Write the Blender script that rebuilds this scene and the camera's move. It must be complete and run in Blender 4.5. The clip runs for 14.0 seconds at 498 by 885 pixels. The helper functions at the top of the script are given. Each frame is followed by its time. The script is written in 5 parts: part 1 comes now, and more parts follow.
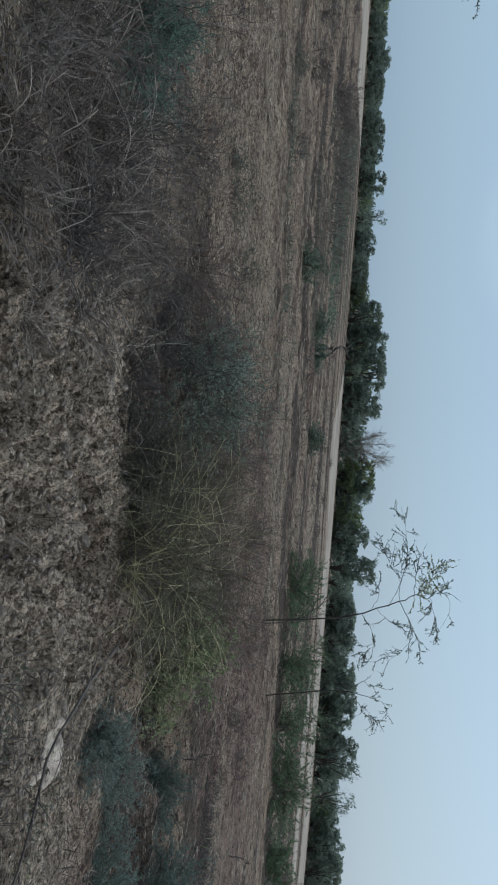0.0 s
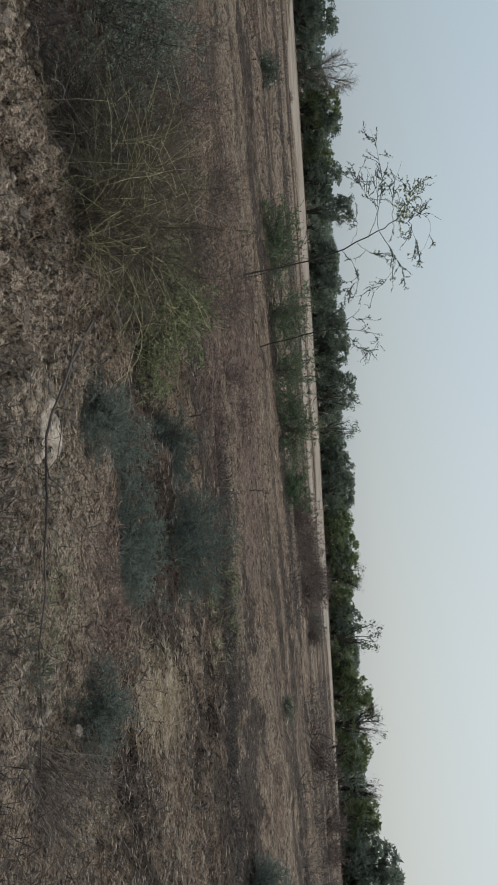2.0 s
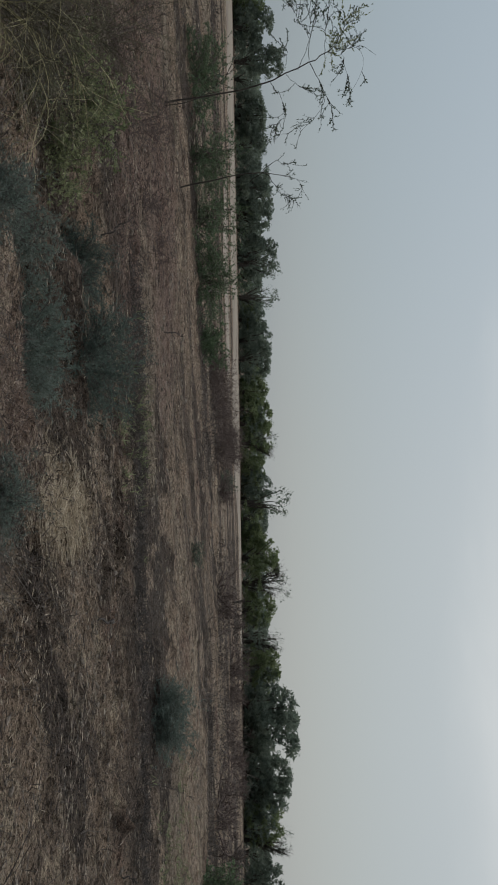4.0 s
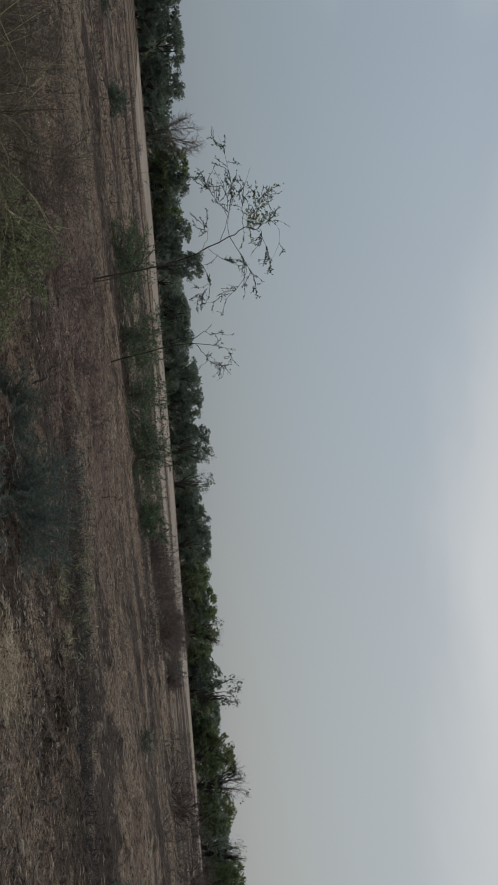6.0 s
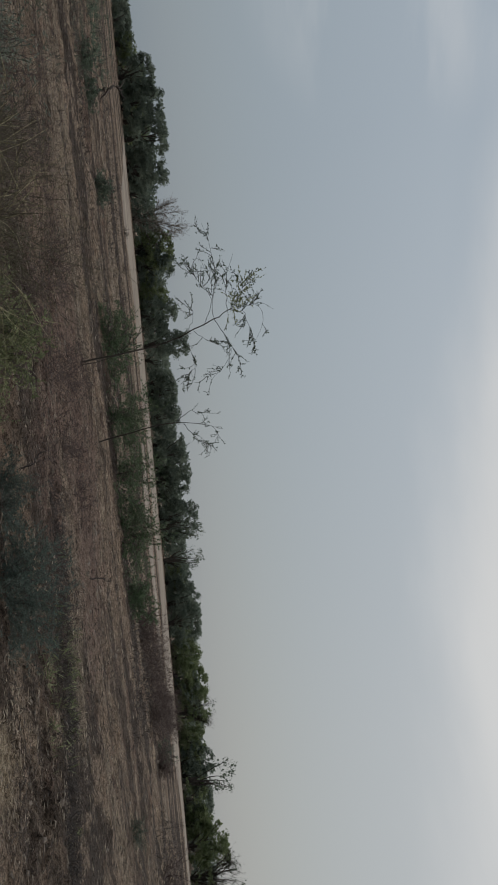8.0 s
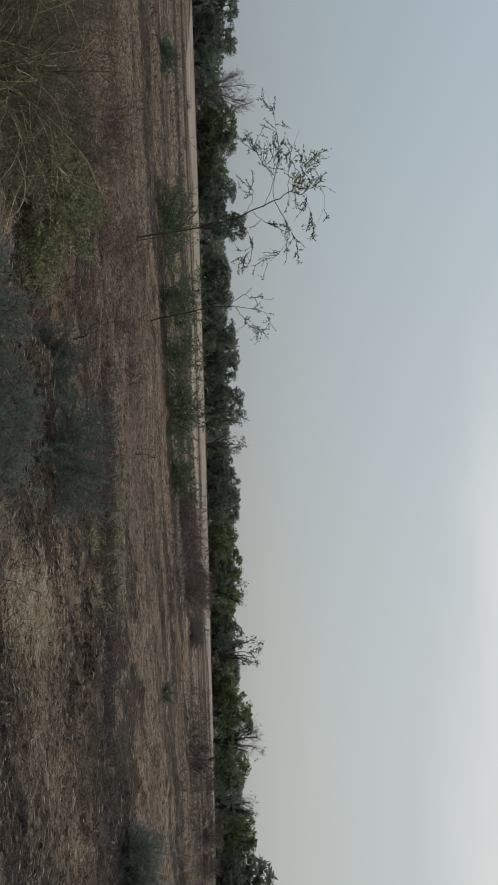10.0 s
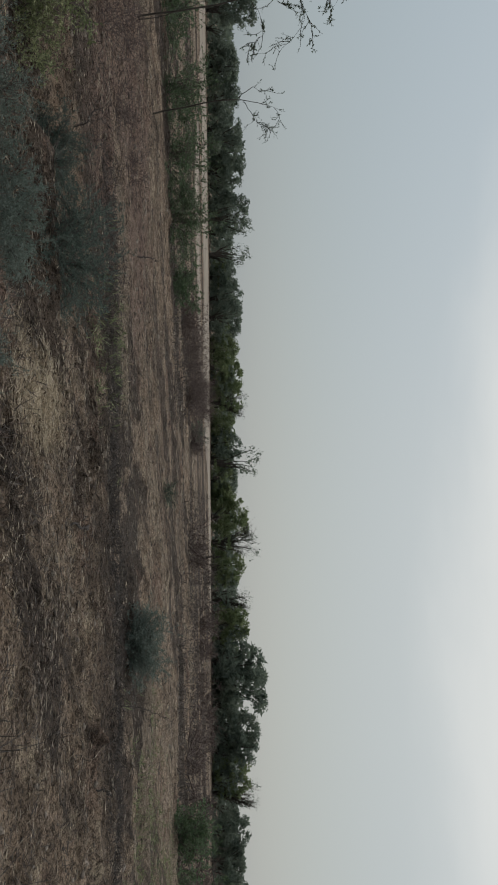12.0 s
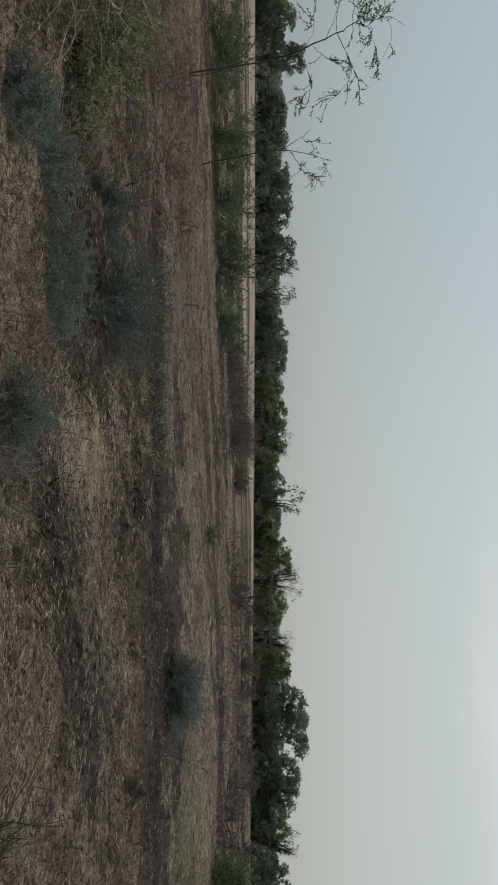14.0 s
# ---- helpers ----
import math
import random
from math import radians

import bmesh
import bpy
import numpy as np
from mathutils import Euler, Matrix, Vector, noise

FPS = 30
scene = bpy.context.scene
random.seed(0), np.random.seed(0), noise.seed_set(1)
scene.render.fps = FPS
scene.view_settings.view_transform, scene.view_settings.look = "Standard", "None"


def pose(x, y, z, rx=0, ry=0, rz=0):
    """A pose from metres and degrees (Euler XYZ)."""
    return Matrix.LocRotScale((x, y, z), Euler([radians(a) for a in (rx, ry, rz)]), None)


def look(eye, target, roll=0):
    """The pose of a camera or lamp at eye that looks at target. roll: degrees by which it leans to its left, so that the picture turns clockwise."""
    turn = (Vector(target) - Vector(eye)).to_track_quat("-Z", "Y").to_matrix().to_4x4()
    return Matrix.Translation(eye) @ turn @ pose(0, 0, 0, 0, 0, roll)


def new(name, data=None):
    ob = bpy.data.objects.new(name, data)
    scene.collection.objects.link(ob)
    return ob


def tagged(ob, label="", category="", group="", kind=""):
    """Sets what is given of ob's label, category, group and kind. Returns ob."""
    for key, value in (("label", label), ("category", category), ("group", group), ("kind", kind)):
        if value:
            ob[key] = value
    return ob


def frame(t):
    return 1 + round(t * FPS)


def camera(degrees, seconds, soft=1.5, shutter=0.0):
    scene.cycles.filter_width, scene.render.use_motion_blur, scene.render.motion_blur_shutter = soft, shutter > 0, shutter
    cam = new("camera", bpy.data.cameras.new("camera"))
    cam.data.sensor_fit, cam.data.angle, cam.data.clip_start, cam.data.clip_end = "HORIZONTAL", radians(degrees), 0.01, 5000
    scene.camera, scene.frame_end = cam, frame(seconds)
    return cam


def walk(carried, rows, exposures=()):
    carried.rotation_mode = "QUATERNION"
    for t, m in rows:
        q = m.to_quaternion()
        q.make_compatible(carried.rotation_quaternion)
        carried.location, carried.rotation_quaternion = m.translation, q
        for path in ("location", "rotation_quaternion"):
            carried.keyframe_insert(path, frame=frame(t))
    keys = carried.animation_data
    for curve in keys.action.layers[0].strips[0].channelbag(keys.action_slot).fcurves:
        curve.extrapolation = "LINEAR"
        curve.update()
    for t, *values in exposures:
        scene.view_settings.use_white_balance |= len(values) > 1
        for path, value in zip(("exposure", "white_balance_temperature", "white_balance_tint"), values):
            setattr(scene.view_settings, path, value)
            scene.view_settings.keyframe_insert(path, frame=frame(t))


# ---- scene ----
cam = camera(34.03, 14.0, soft=1.85)
# seconds, place, heading to the right, tilt upwards, lean; the camera is held on its side
PATH = [
    (0.0, 0.000, 0.000, 1.575, -0.05, -7.20, -4.30),
    (0.5, 0.030, 0.092, 1.620, 3.95, -7.14, 0.95),
    (1.0, 0.112, 0.190, 1.624, 7.42, -6.60, 4.17),
    (1.2, 0.150, 0.214, 1.624, 13.70, -6.53, 3.45),
    (1.5, 0.180, 0.238, 1.624, 20.36, -6.74, 3.45),
    (2.0, 0.131, 0.249, 1.632, 23.66, -5.88, 3.25),
    (2.5, 0.202, 0.239, 1.634, 27.50, -4.35, 3.62),
    (2.7, 0.240, 0.214, 1.629, 28.15, -3.53, 3.40),
    (4.8, 0.960, 0.180, 1.620, 34.05, 0.95, -0.50),
    (5.0, 1.031, 0.205, 1.612, 29.27, 3.00, 0.65),
    (5.5, 1.280, 0.285, 1.555, 22.75, 4.16, 2.12),
    (6.0, 1.335, 0.305, 1.542, 19.99, 4.60, 4.50),
    (6.5, 1.300, 0.265, 1.557, 19.28, 4.92, 4.45),
    (7.0, 1.120, 0.130, 1.600, 15.23, 5.56, 6.10),
    (7.5, 1.090, 0.130, 1.568, 8.92, 6.31, 5.00),
    (8.0, 1.225, 0.205, 1.563, 14.87, 5.85, 5.18),
    (8.5, 1.280, 0.200, 1.547, 21.81, 4.60, 5.50),
    (8.7, 1.310, 0.235, 1.535, 23.00, 3.84, 5.35),
    (10.8, 1.260, 0.125, 1.530, 21.97, 1.71, -0.05),
    (11.0, 1.285, 0.125, 1.518, 22.67, 1.78, -0.15),
    (11.5, 1.285, 0.092, 1.514, 26.92, 1.82, -0.12),
    (12.0, 1.350, 0.055, 1.509, 35.42, 1.86, 0.40),
    (12.5, 1.412, 0.000, 1.508, 46.05, 0.68, 1.72),
    (13.0, 1.414, -0.050, 1.518, 52.52, -0.75, 2.00),
    (13.5, 1.350, 0.005, 1.506, 52.18, -0.60, 0.94),
    (14.0, 1.195, 0.118, 1.525, 32.80, -1.25, -0.35),
]
EXPOSURES = [(0.0, 0.27, 5560, 5), (1.0, 0.29, 5900, 9), (1.5, 0.27, 6300, 9), (2.5, 0.2, 6400, 9), (5.0, -0.37, 6380, 10), (7.5, -0.38, 6430, 12), (8.5, -0.23, 6680, 12), (11.0, -0.06, 6550, 9), (12.0, -0.1, 6560, 9), (13.0, -0.02, 6600, 8), (13.5, -0.1, 6600, 8), (14.0, -0.07, 6580, 8)]
walk(cam, [(t, pose(x, y, z, 90 + tilt, 0, -heading) @ pose(0, 0, 0, 0, 0, 90 - lean)) for t, x, y, z, heading, tilt, lean in PATH], EXPOSURES)

# ---- sky and sun: hazy late-day light from ahead ----
SUN_AZ, SUN_EL = radians(55), radians(40)
world = bpy.data.worlds.new("hazy_sky")
scene.world = world
world.use_nodes = True
wn, wl = world.node_tree.nodes, world.node_tree.links
wn.clear()
w_out = wn.new("ShaderNodeOutputWorld")
w_bg = wn.new("ShaderNodeBackground")
w_bg.inputs["Strength"].default_value = 0.1
w_sky = wn.new("ShaderNodeTexSky")
w_sky.sky_type = "NISHITA"
w_sky.sun_disc = False
w_sky.sun_elevation, w_sky.sun_rotation = SUN_EL, SUN_AZ
w_sky.air_density, w_sky.dust_density, w_sky.ozone_density = 1.4, 2.0, 2.0
w_co = wn.new("ShaderNodeTexCoord")
w_sep = wn.new("ShaderNodeSeparateXYZ")
w_veil = wn.new("ShaderNodeValToRGB")  # haze: duller along the horizon, lighter higher up
for k, (p, c) in enumerate(((0.0, (3.2, 3.62, 3.86)), (0.16, (4.0, 4.45, 4.75)), (0.34, (4.9, 5.35, 5.65)), (1.0, (5.0, 5.6, 6.2)))):
    if k > 1:
        w_veil.color_ramp.elements.new(p)
    w_veil.color_ramp.elements[k].position = p
    w_veil.color_ramp.elements[k].color = (*c, 1)
w_map = wn.new("ShaderNodeMapping")
w_map.inputs["Scale"].default_value = (1.0, 1.0, 3.6)
w_map.inputs["Rotation"].default_value = (0, radians(-9), radians(40))
w_noise = wn.new("ShaderNodeTexNoise")
w_noise.inputs["Scale"].default_value = 1.9
w_noise.inputs["Detail"].default_value = 6
w_noise.inputs["Roughness"].default_value = 0.5
w_haze = wn.new("ShaderNodeMix")
w_haze.data_type = "RGBA"
w_haze.inputs["Factor"].default_value = 0.9
w_mix = wn.new("ShaderNodeMix")
w_mix.data_type = "RGBA"
w_mix.inputs["B"].default_value = (8.0, 8.15, 8.05, 1)  # thin bright cloud
wl.new(w_co.outputs["Generated"], w_sep.inputs["Vector"])
wl.new(w_sep.outputs["Z"], w_veil.inputs["Fac"])
wl.new(w_co.outputs["Generated"], w_map.inputs["Vector"])
wl.new(w_map.outputs["Vector"], w_noise.inputs["Vector"])
# a bright bank of thin cloud, higher up and towards the sun
w_dot = wn.new("ShaderNodeVectorMath")
w_dot.operation = "DOT_PRODUCT"
w_dot.inputs[1].default_value = (0.24 * math.sin(radians(65)), 0.24 * math.cos(radians(65)), 1.0)
wl.new(w_co.outputs["Generated"], w_dot.inputs[0])
w_edge = wn.new("ShaderNodeMath")
w_edge.operation = "MULTIPLY_ADD"
w_edge.inputs[1].default_value = 0.16
wl.new(w_noise.outputs["Fac"], w_edge.inputs[0])
wl.new(w_dot.outputs["Value"], w_edge.inputs[2])
w_cloud = wn.new("ShaderNodeMapRange")
w_cloud.interpolation_type = "SMOOTHSTEP"
w_cloud.inputs["From Min"].default_value, w_cloud.inputs["From Max"].default_value = 0.515, 0.637
w_cloud.inputs["To Min"].default_value, w_cloud.inputs["To Max"].default_value = 0.0, 0.85
wl.new(w_edge.outputs["Value"], w_cloud.inputs["Value"])
wl.new(w_sky.outputs["Color"], w_haze.inputs["A"])
# clearer and bluer away from the sun
w_away = wn.new("ShaderNodeVectorMath")
w_away.operation = "DOT_PRODUCT"
w_away.inputs[1].default_value = (math.sin(radians(-45)), math.cos(radians(-45)), 0.25)
wl.new(w_co.outputs["Generated"], w_away.inputs[0])
w_blue = wn.new("ShaderNodeMapRange")
w_blue.inputs["From Min"].default_value, w_blue.inputs["From Max"].default_value = 0.2, 0.95
wl.new(w_away.outputs["Value"], w_blue.inputs["Value"])
w_tint = wn.new("ShaderNodeMix")
w_tint.data_type, w_tint.blend_type = "RGBA", "MULTIPLY"
w_tint.inputs["B"].default_value = (0.915, 0.985, 1.045, 1)
wl.new(w_blue.outputs["Result"], w_tint.inputs["Factor"])
wl.new(w_veil.outputs["Color"], w_tint.inputs["A"])
# the haze is brightest below the veiled sun
w_glow_dot = wn.new("ShaderNodeVectorMath")
w_glow_dot.operation = "DOT_PRODUCT"
w_glow_dot.inputs[1].default_value = (math.sin(radians(58)), math.cos(radians(58)), 0.3)
wl.new(w_co.outputs["Generated"], w_glow_dot.inputs[0])
w_near_sun = wn.new("ShaderNodeMapRange")
w_near_sun.inputs["From Min"].default_value, w_near_sun.inputs["From Max"].default_value = 0.5, 1.0
wl.new(w_glow_dot.outputs["Value"], w_near_sun.inputs["Value"])
w_gain = wn.new("ShaderNodeMix")
w_gain.data_type, w_gain.blend_type = "RGBA", "MULTIPLY"
w_gain.inputs["B"].default_value = (1.16, 1.15, 1.125, 1)
wl.new(w_near_sun.outputs["Result"], w_gain.inputs["Factor"])
wl.new(w_tint.outputs["Result"], w_gain.inputs["A"])
wl.new(w_gain.outputs["Result"], w_haze.inputs["B"])
# a faint wisp in the clearer part
w_wisp_dot = wn.new("ShaderNodeVectorMath")
w_wisp_dot.operation = "DOT_PRODUCT"
w_wisp_dot.inputs[1].default_value = (math.sin(radians(-16)) * math.cos(radians(17)), math.cos(radians(-16)) * math.cos(radians(17)), math.sin(radians(17)))
wl.new(w_co.outputs["Generated"], w_wisp_dot.inputs[0])
w_wisp_near = wn.new("ShaderNodeMapRange")
w_wisp_near.interpolation_type = "SMOOTHSTEP"
w_wisp_near.inputs["From Min"].default_value, w_wisp_near.inputs["From Max"].default_value = 0.982, 0.999
wl.new(w_wisp_dot.outputs["Value"], w_wisp_near.inputs["Value"])
w_wisp_map = wn.new("ShaderNodeMapping")
w_wisp_map.inputs["Scale"].default_value = (2.2, 2.2, 11.0)
wl.new(w_co.outputs["Generated"], w_wisp_map.inputs["Vector"])
w_wisp_noise = wn.new("ShaderNodeTexNoise")
w_wisp_noise.inputs["Scale"].default_value, w_wisp_noise.inputs["Detail"].default_value = 1.5, 5
wl.new(w_wisp_map.outputs["Vector"], w_wisp_noise.inputs["Vector"])
w_wisp_shape = wn.new("ShaderNodeMapRange")
w_wisp_shape.interpolation_type = "SMOOTHSTEP"
w_wisp_shape.inputs["From Min"].default_value, w_wisp_shape.inputs["From Max"].default_value = 0.45, 0.68
w_wisp_shape.inputs["To Max"].default_value = 0.26
wl.new(w_wisp_noise.outputs["Fac"], w_wisp_shape.inputs["Value"])
w_wisp = wn.new("ShaderNodeMath")
w_wisp.operation = "MULTIPLY_ADD"
wl.new(w_wisp_near.outputs["Result"], w_wisp.inputs[0])
wl.new(w_wisp_shape.outputs["Result"], w_wisp.inputs[1])
wl.new(w_cloud.outputs["Result"], w_wisp.inputs[2])
wl.new(w_wisp.outputs["Value"], w_mix.inputs["Factor"])
wl.new(w_haze.outputs["Result"], w_mix.inputs["A"])
wl.new(w_mix.outputs["Result"], w_bg.inputs["Color"])
wl.new(w_bg.outputs["Background"], w_out.inputs["Surface"])

sun = new("sun", bpy.data.lights.new("sun", "SUN"))
sun.data.energy, sun.data.angle, sun.data.color = 1.3, radians(11), (1.0, 0.95, 0.88)
sun.matrix_world = look((0, 0, 50), (-50 * math.sin(SUN_AZ) * math.cos(SUN_EL), -50 * math.cos(SUN_AZ) * math.cos(SUN_EL), 50 - 50 * math.sin(SUN_EL)))


# ---- materials ----
def material(name, colours, scale, rough=0.9, bump=0.3, bump_scale=40.0, detail=6.0, fleck=0.35, each=0.0, sheer=0.0):
    """Mottled surface: colours along a broad noise, mixed with a fine grain; each: spread between leaves or pieces; sheer: light through a leaf."""
    m = bpy.data.materials.new(name)
    m.use_nodes = True
    n, l = m.node_tree.nodes, m.node_tree.links
    shader = n["Principled BSDF"]
    shader.inputs["Roughness"].default_value = rough
    shader.inputs["Specular IOR Level"].default_value = 0.2
    where = n.new("ShaderNodeTexCoord")
    broad, fine = n.new("ShaderNodeTexNoise"), n.new("ShaderNodeTexNoise")
    broad.inputs["Scale"].default_value, broad.inputs["Detail"].default_value = scale, detail
    fine.inputs["Scale"].default_value, fine.inputs["Detail"].default_value = bump_scale, 4.0
    fine.inputs["Roughness"].default_value = 0.65
    for tex in (broad, fine):
        l.new(where.outputs["Object"], tex.inputs["Vector"])
    ramp = n.new("ShaderNodeValToRGB")
    while len(ramp.color_ramp.elements) < len(colours):
        ramp.color_ramp.elements.new(0.5)
    for i, c in enumerate(colours):
        ramp.color_ramp.elements[i].position = 0.32 + 0.36 * i / max(1, len(colours) - 1)
        ramp.color_ramp.elements[i].color = (*c, 1)
    value = broad.outputs["Fac"]
    if each:
        geo = n.new("ShaderNodeNewGeometry")
        add = n.new("ShaderNodeMath")
        add.operation = "MULTIPLY_ADD"
        add.inputs[1].default_value = each
        l.new(geo.outputs["Random Per Island"], add.inputs[0])
        off = n.new("ShaderNodeMath")
        off.operation = "SUBTRACT"
        off.inputs[1].default_value = each / 2
        l.new(broad.outputs["Fac"], off.inputs[0])
        l.new(off.outputs["Value"], add.inputs[2])
        value = add.outputs["Value"]
    l.new(value, ramp.inputs["Fac"])
    grain = n.new("ShaderNodeMapRange")
    grain.inputs["From Min"].default_value, grain.inputs["From Max"].default_value = 0.3, 0.7
    grain.inputs["To Min"].default_value, grain.inputs["To Max"].default_value = 1 - fleck, 1 + fleck
    l.new(fine.outputs["Fac"], grain.inputs["Value"])
    mult = n.new("ShaderNodeMix")
    mult.data_type, mult.blend_type = "RGBA", "MULTIPLY"
    mult.inputs["Factor"].default_value = 1.0
    l.new(ramp.outputs["Color"], mult.inputs["A"])
    l.new(grain.outputs["Result"], mult.inputs["B"])
    l.new(mult.outputs["Result"], shader.inputs["Base Color"])
    if bump:
        b = n.new("ShaderNodeBump")
        b.inputs["Strength"].default_value, b.inputs["Distance"].default_value = bump, 0.02
        l.new(fine.outputs["Fac"], b.inputs["Height"])
        l.new(b.outputs["Normal"], shader.inputs["Normal"])
    if sheer:
        thin = n.new("ShaderNodeBsdfTranslucent")
        both = n.new("ShaderNodeMixShader")
        both.inputs["Fac"].default_value = sheer
        l.new(mult.outputs["Result"], thin.inputs["Color"])
        l.new(shader.outputs["BSDF"], both.inputs[1])
        l.new(thin.outputs["BSDF"], both.inputs[2])
        l.new(both.outputs["Shader"], n["Material Output"].inputs["Surface"])
    return m


CLOD = material("crumbled_soil", [(0.13, 0.106, 0.087), (0.19, 0.157, 0.129), (0.26, 0.22, 0.184)], 6.0, 0.95, 0.8, 60.0, fleck=0.5, each=0.3)
SAND = material("pale_sand", [(0.17, 0.137, 0.112), (0.24, 0.203, 0.166), (0.29, 0.25, 0.208)], 0.22, 0.95, 0.3, 8.0, fleck=0.15)
CRUST = material("pale_clay_crust", [(0.27, 0.225, 0.185), (0.39, 0.335, 0.28), (0.46, 0.4, 0.335)], 9.0, 0.95, 0.9, 60.0, fleck=0.4)
STRAW = material("dry_straw", [(0.22, 0.18, 0.138), (0.33, 0.275, 0.215), (0.43, 0.365, 0.29)], 3.0, 0.8, 0.0, 60.0, each=0.5)
PALE_STRAW = material("pale_grass", [(0.32, 0.255, 0.178), (0.44, 0.362, 0.262), (0.56, 0.475, 0.36)], 3.0, 0.8, 0.0, 60.0, each=0.4)
GREY_TWIG = material("weathered_twig", [(0.11, 0.09, 0.077), (0.18, 0.153, 0.13), (0.28, 0.243, 0.21)], 4.0, 0.85, 0.0, 80.0, each=0.6)
PALE_TWIG = material("bleached_stem", [(0.20, 0.175, 0.15), (0.29, 0.26, 0.225), (0.38, 0.345, 0.30)], 4.0, 0.8, 0.0, 80.0, each=0.6)
BROWN_TWIG = material("brown_twig", [(0.068, 0.056, 0.05), (0.098, 0.083, 0.074), (0.145, 0.124, 0.11)], 4.0, 0.85, 0.0, 80.0, each=0.5)
DARK_TWIG = material("dark_twig", [(0.05, 0.043, 0.04), (0.075, 0.065, 0.06), (0.115, 0.10, 0.09)], 5.0, 0.85, 0.0, 80.0, each=0.4)
OLIVE_TWIG = material("olive_broom_stem", [(0.085, 0.074, 0.05), (0.14, 0.124, 0.083), (0.22, 0.195, 0.135)], 4.0, 0.8, 0.0, 80.0, each=0.6)
DARK_OLIVE = material("dark_olive_broom_stem", [(0.06, 0.054, 0.036), (0.095, 0.086, 0.056), (0.15, 0.136, 0.09)], 4.0, 0.8, 0.0, 80.0, each=0.6)
YELLOW_TWIG = material("yellow_broom_stem", [(0.22, 0.195, 0.105), (0.35, 0.315, 0.18), (0.5, 0.455, 0.28)], 4.0, 0.8, 0.0, 80.0, each=0.6)
PLUM_TWIG = material("plum_brown_twig", [(0.085, 0.062, 0.057), (0.125, 0.095, 0.084), (0.175, 0.138, 0.12)], 4.0, 0.85, 0.0, 80.0, each=0.5)
DUSK_TWIG = material("dull_brown_twig", [(0.085, 0.072, 0.065), (0.13, 0.112, 0.10), (0.19, 0.166, 0.148)], 4.0, 0.85, 0.0, 80.0, each=0.6)
BARK = material("dark_bark", [(0.035, 0.03, 0.026), (0.055, 0.047, 0.04), (0.08, 0.068, 0.058)], 5.0, 0.9, 0.5, 120.0)
TEAL_LEAF = material("grey_teal_needles", [(0.115, 0.149, 0.128), (0.155, 0.194, 0.167), (0.205, 0.241, 0.21)], 3.0, 0.75, 0.0, 40.0, each=0.5, sheer=0.35)
GREY_LEAF = material("grey_green_leaf", [(0.075, 0.105, 0.075), (0.11, 0.145, 0.105), (0.16, 0.20, 0.15)], 3.0, 0.7, 0.0, 40.0, each=0.5, sheer=0.3)
DUSTY_LEAF = material("dusty_grey_leaf", [(0.085, 0.092, 0.07), (0.12, 0.127, 0.098), (0.165, 0.17, 0.135)], 3.0, 0.75, 0.0, 40.0, each=0.5, sheer=0.3)
FEATHER_LEAF = material("dusty_feathery_leaf", [(0.12, 0.15, 0.115), (0.17, 0.205, 0.165), (0.24, 0.275, 0.225)], 3.0, 0.75, 0.0, 40.0, each=0.6, sheer=0.3)
DARK_TEAL = material("dark_teal_leaf", [(0.068, 0.098, 0.083), (0.1, 0.135, 0.115), (0.15, 0.19, 0.165)], 3.0, 0.7, 0.0, 40.0, each=0.5, sheer=0.3)
GREEN_LEAF = material("fresh_green_leaf", [(0.072, 0.112, 0.06), (0.103, 0.152, 0.083), (0.148, 0.2, 0.115)], 3.0, 0.65, 0.0, 40.0, each=0.5, sheer=0.3)
LIME_LEAF = material("yellow_green_leaf", [(0.13, 0.155, 0.075), (0.2, 0.225, 0.115), (0.3, 0.32, 0.18)], 3.0, 0.65, 0.0, 40.0, each=0.5, sheer=0.3)
FERN_LEAF = material("blue_green_feathery_leaf", [(0.075, 0.125, 0.095), (0.11, 0.17, 0.132), (0.155, 0.22, 0.175)], 3.0, 0.75, 0.0, 40.0, each=0.5, sheer=0.35)
OLIVE_LEAF = material("olive_broom_leaf", [(0.075, 0.07, 0.045), (0.12, 0.112, 0.07), (0.165, 0.155, 0.095)], 3.0, 0.75, 0.0, 40.0, each=0.5, sheer=0.2)
# far tree leaves paled: distance haze is mixed into their colours
HAZED_TREE_DARK = material("hazed_dark_tree_leaf", [(0.115, 0.145, 0.12), (0.145, 0.178, 0.142), (0.178, 0.21, 0.162)], 0.5, 0.7, 0.0, 10.0, each=0.2, sheer=0.58)
HAZED_TREE_GREEN = material("hazed_green_tree_leaf", [(0.115, 0.148, 0.076), (0.15, 0.186, 0.094), (0.19, 0.226, 0.12)], 0.5, 0.7, 0.0, 10.0, each=0.2, sheer=0.58)
RED_LITTER = material("russet_litter", [(0.17, 0.122, 0.1), (0.25, 0.186, 0.152), (0.34, 0.265, 0.215)], 4.0, 0.85, 0.0, 60.0, each=0.5)


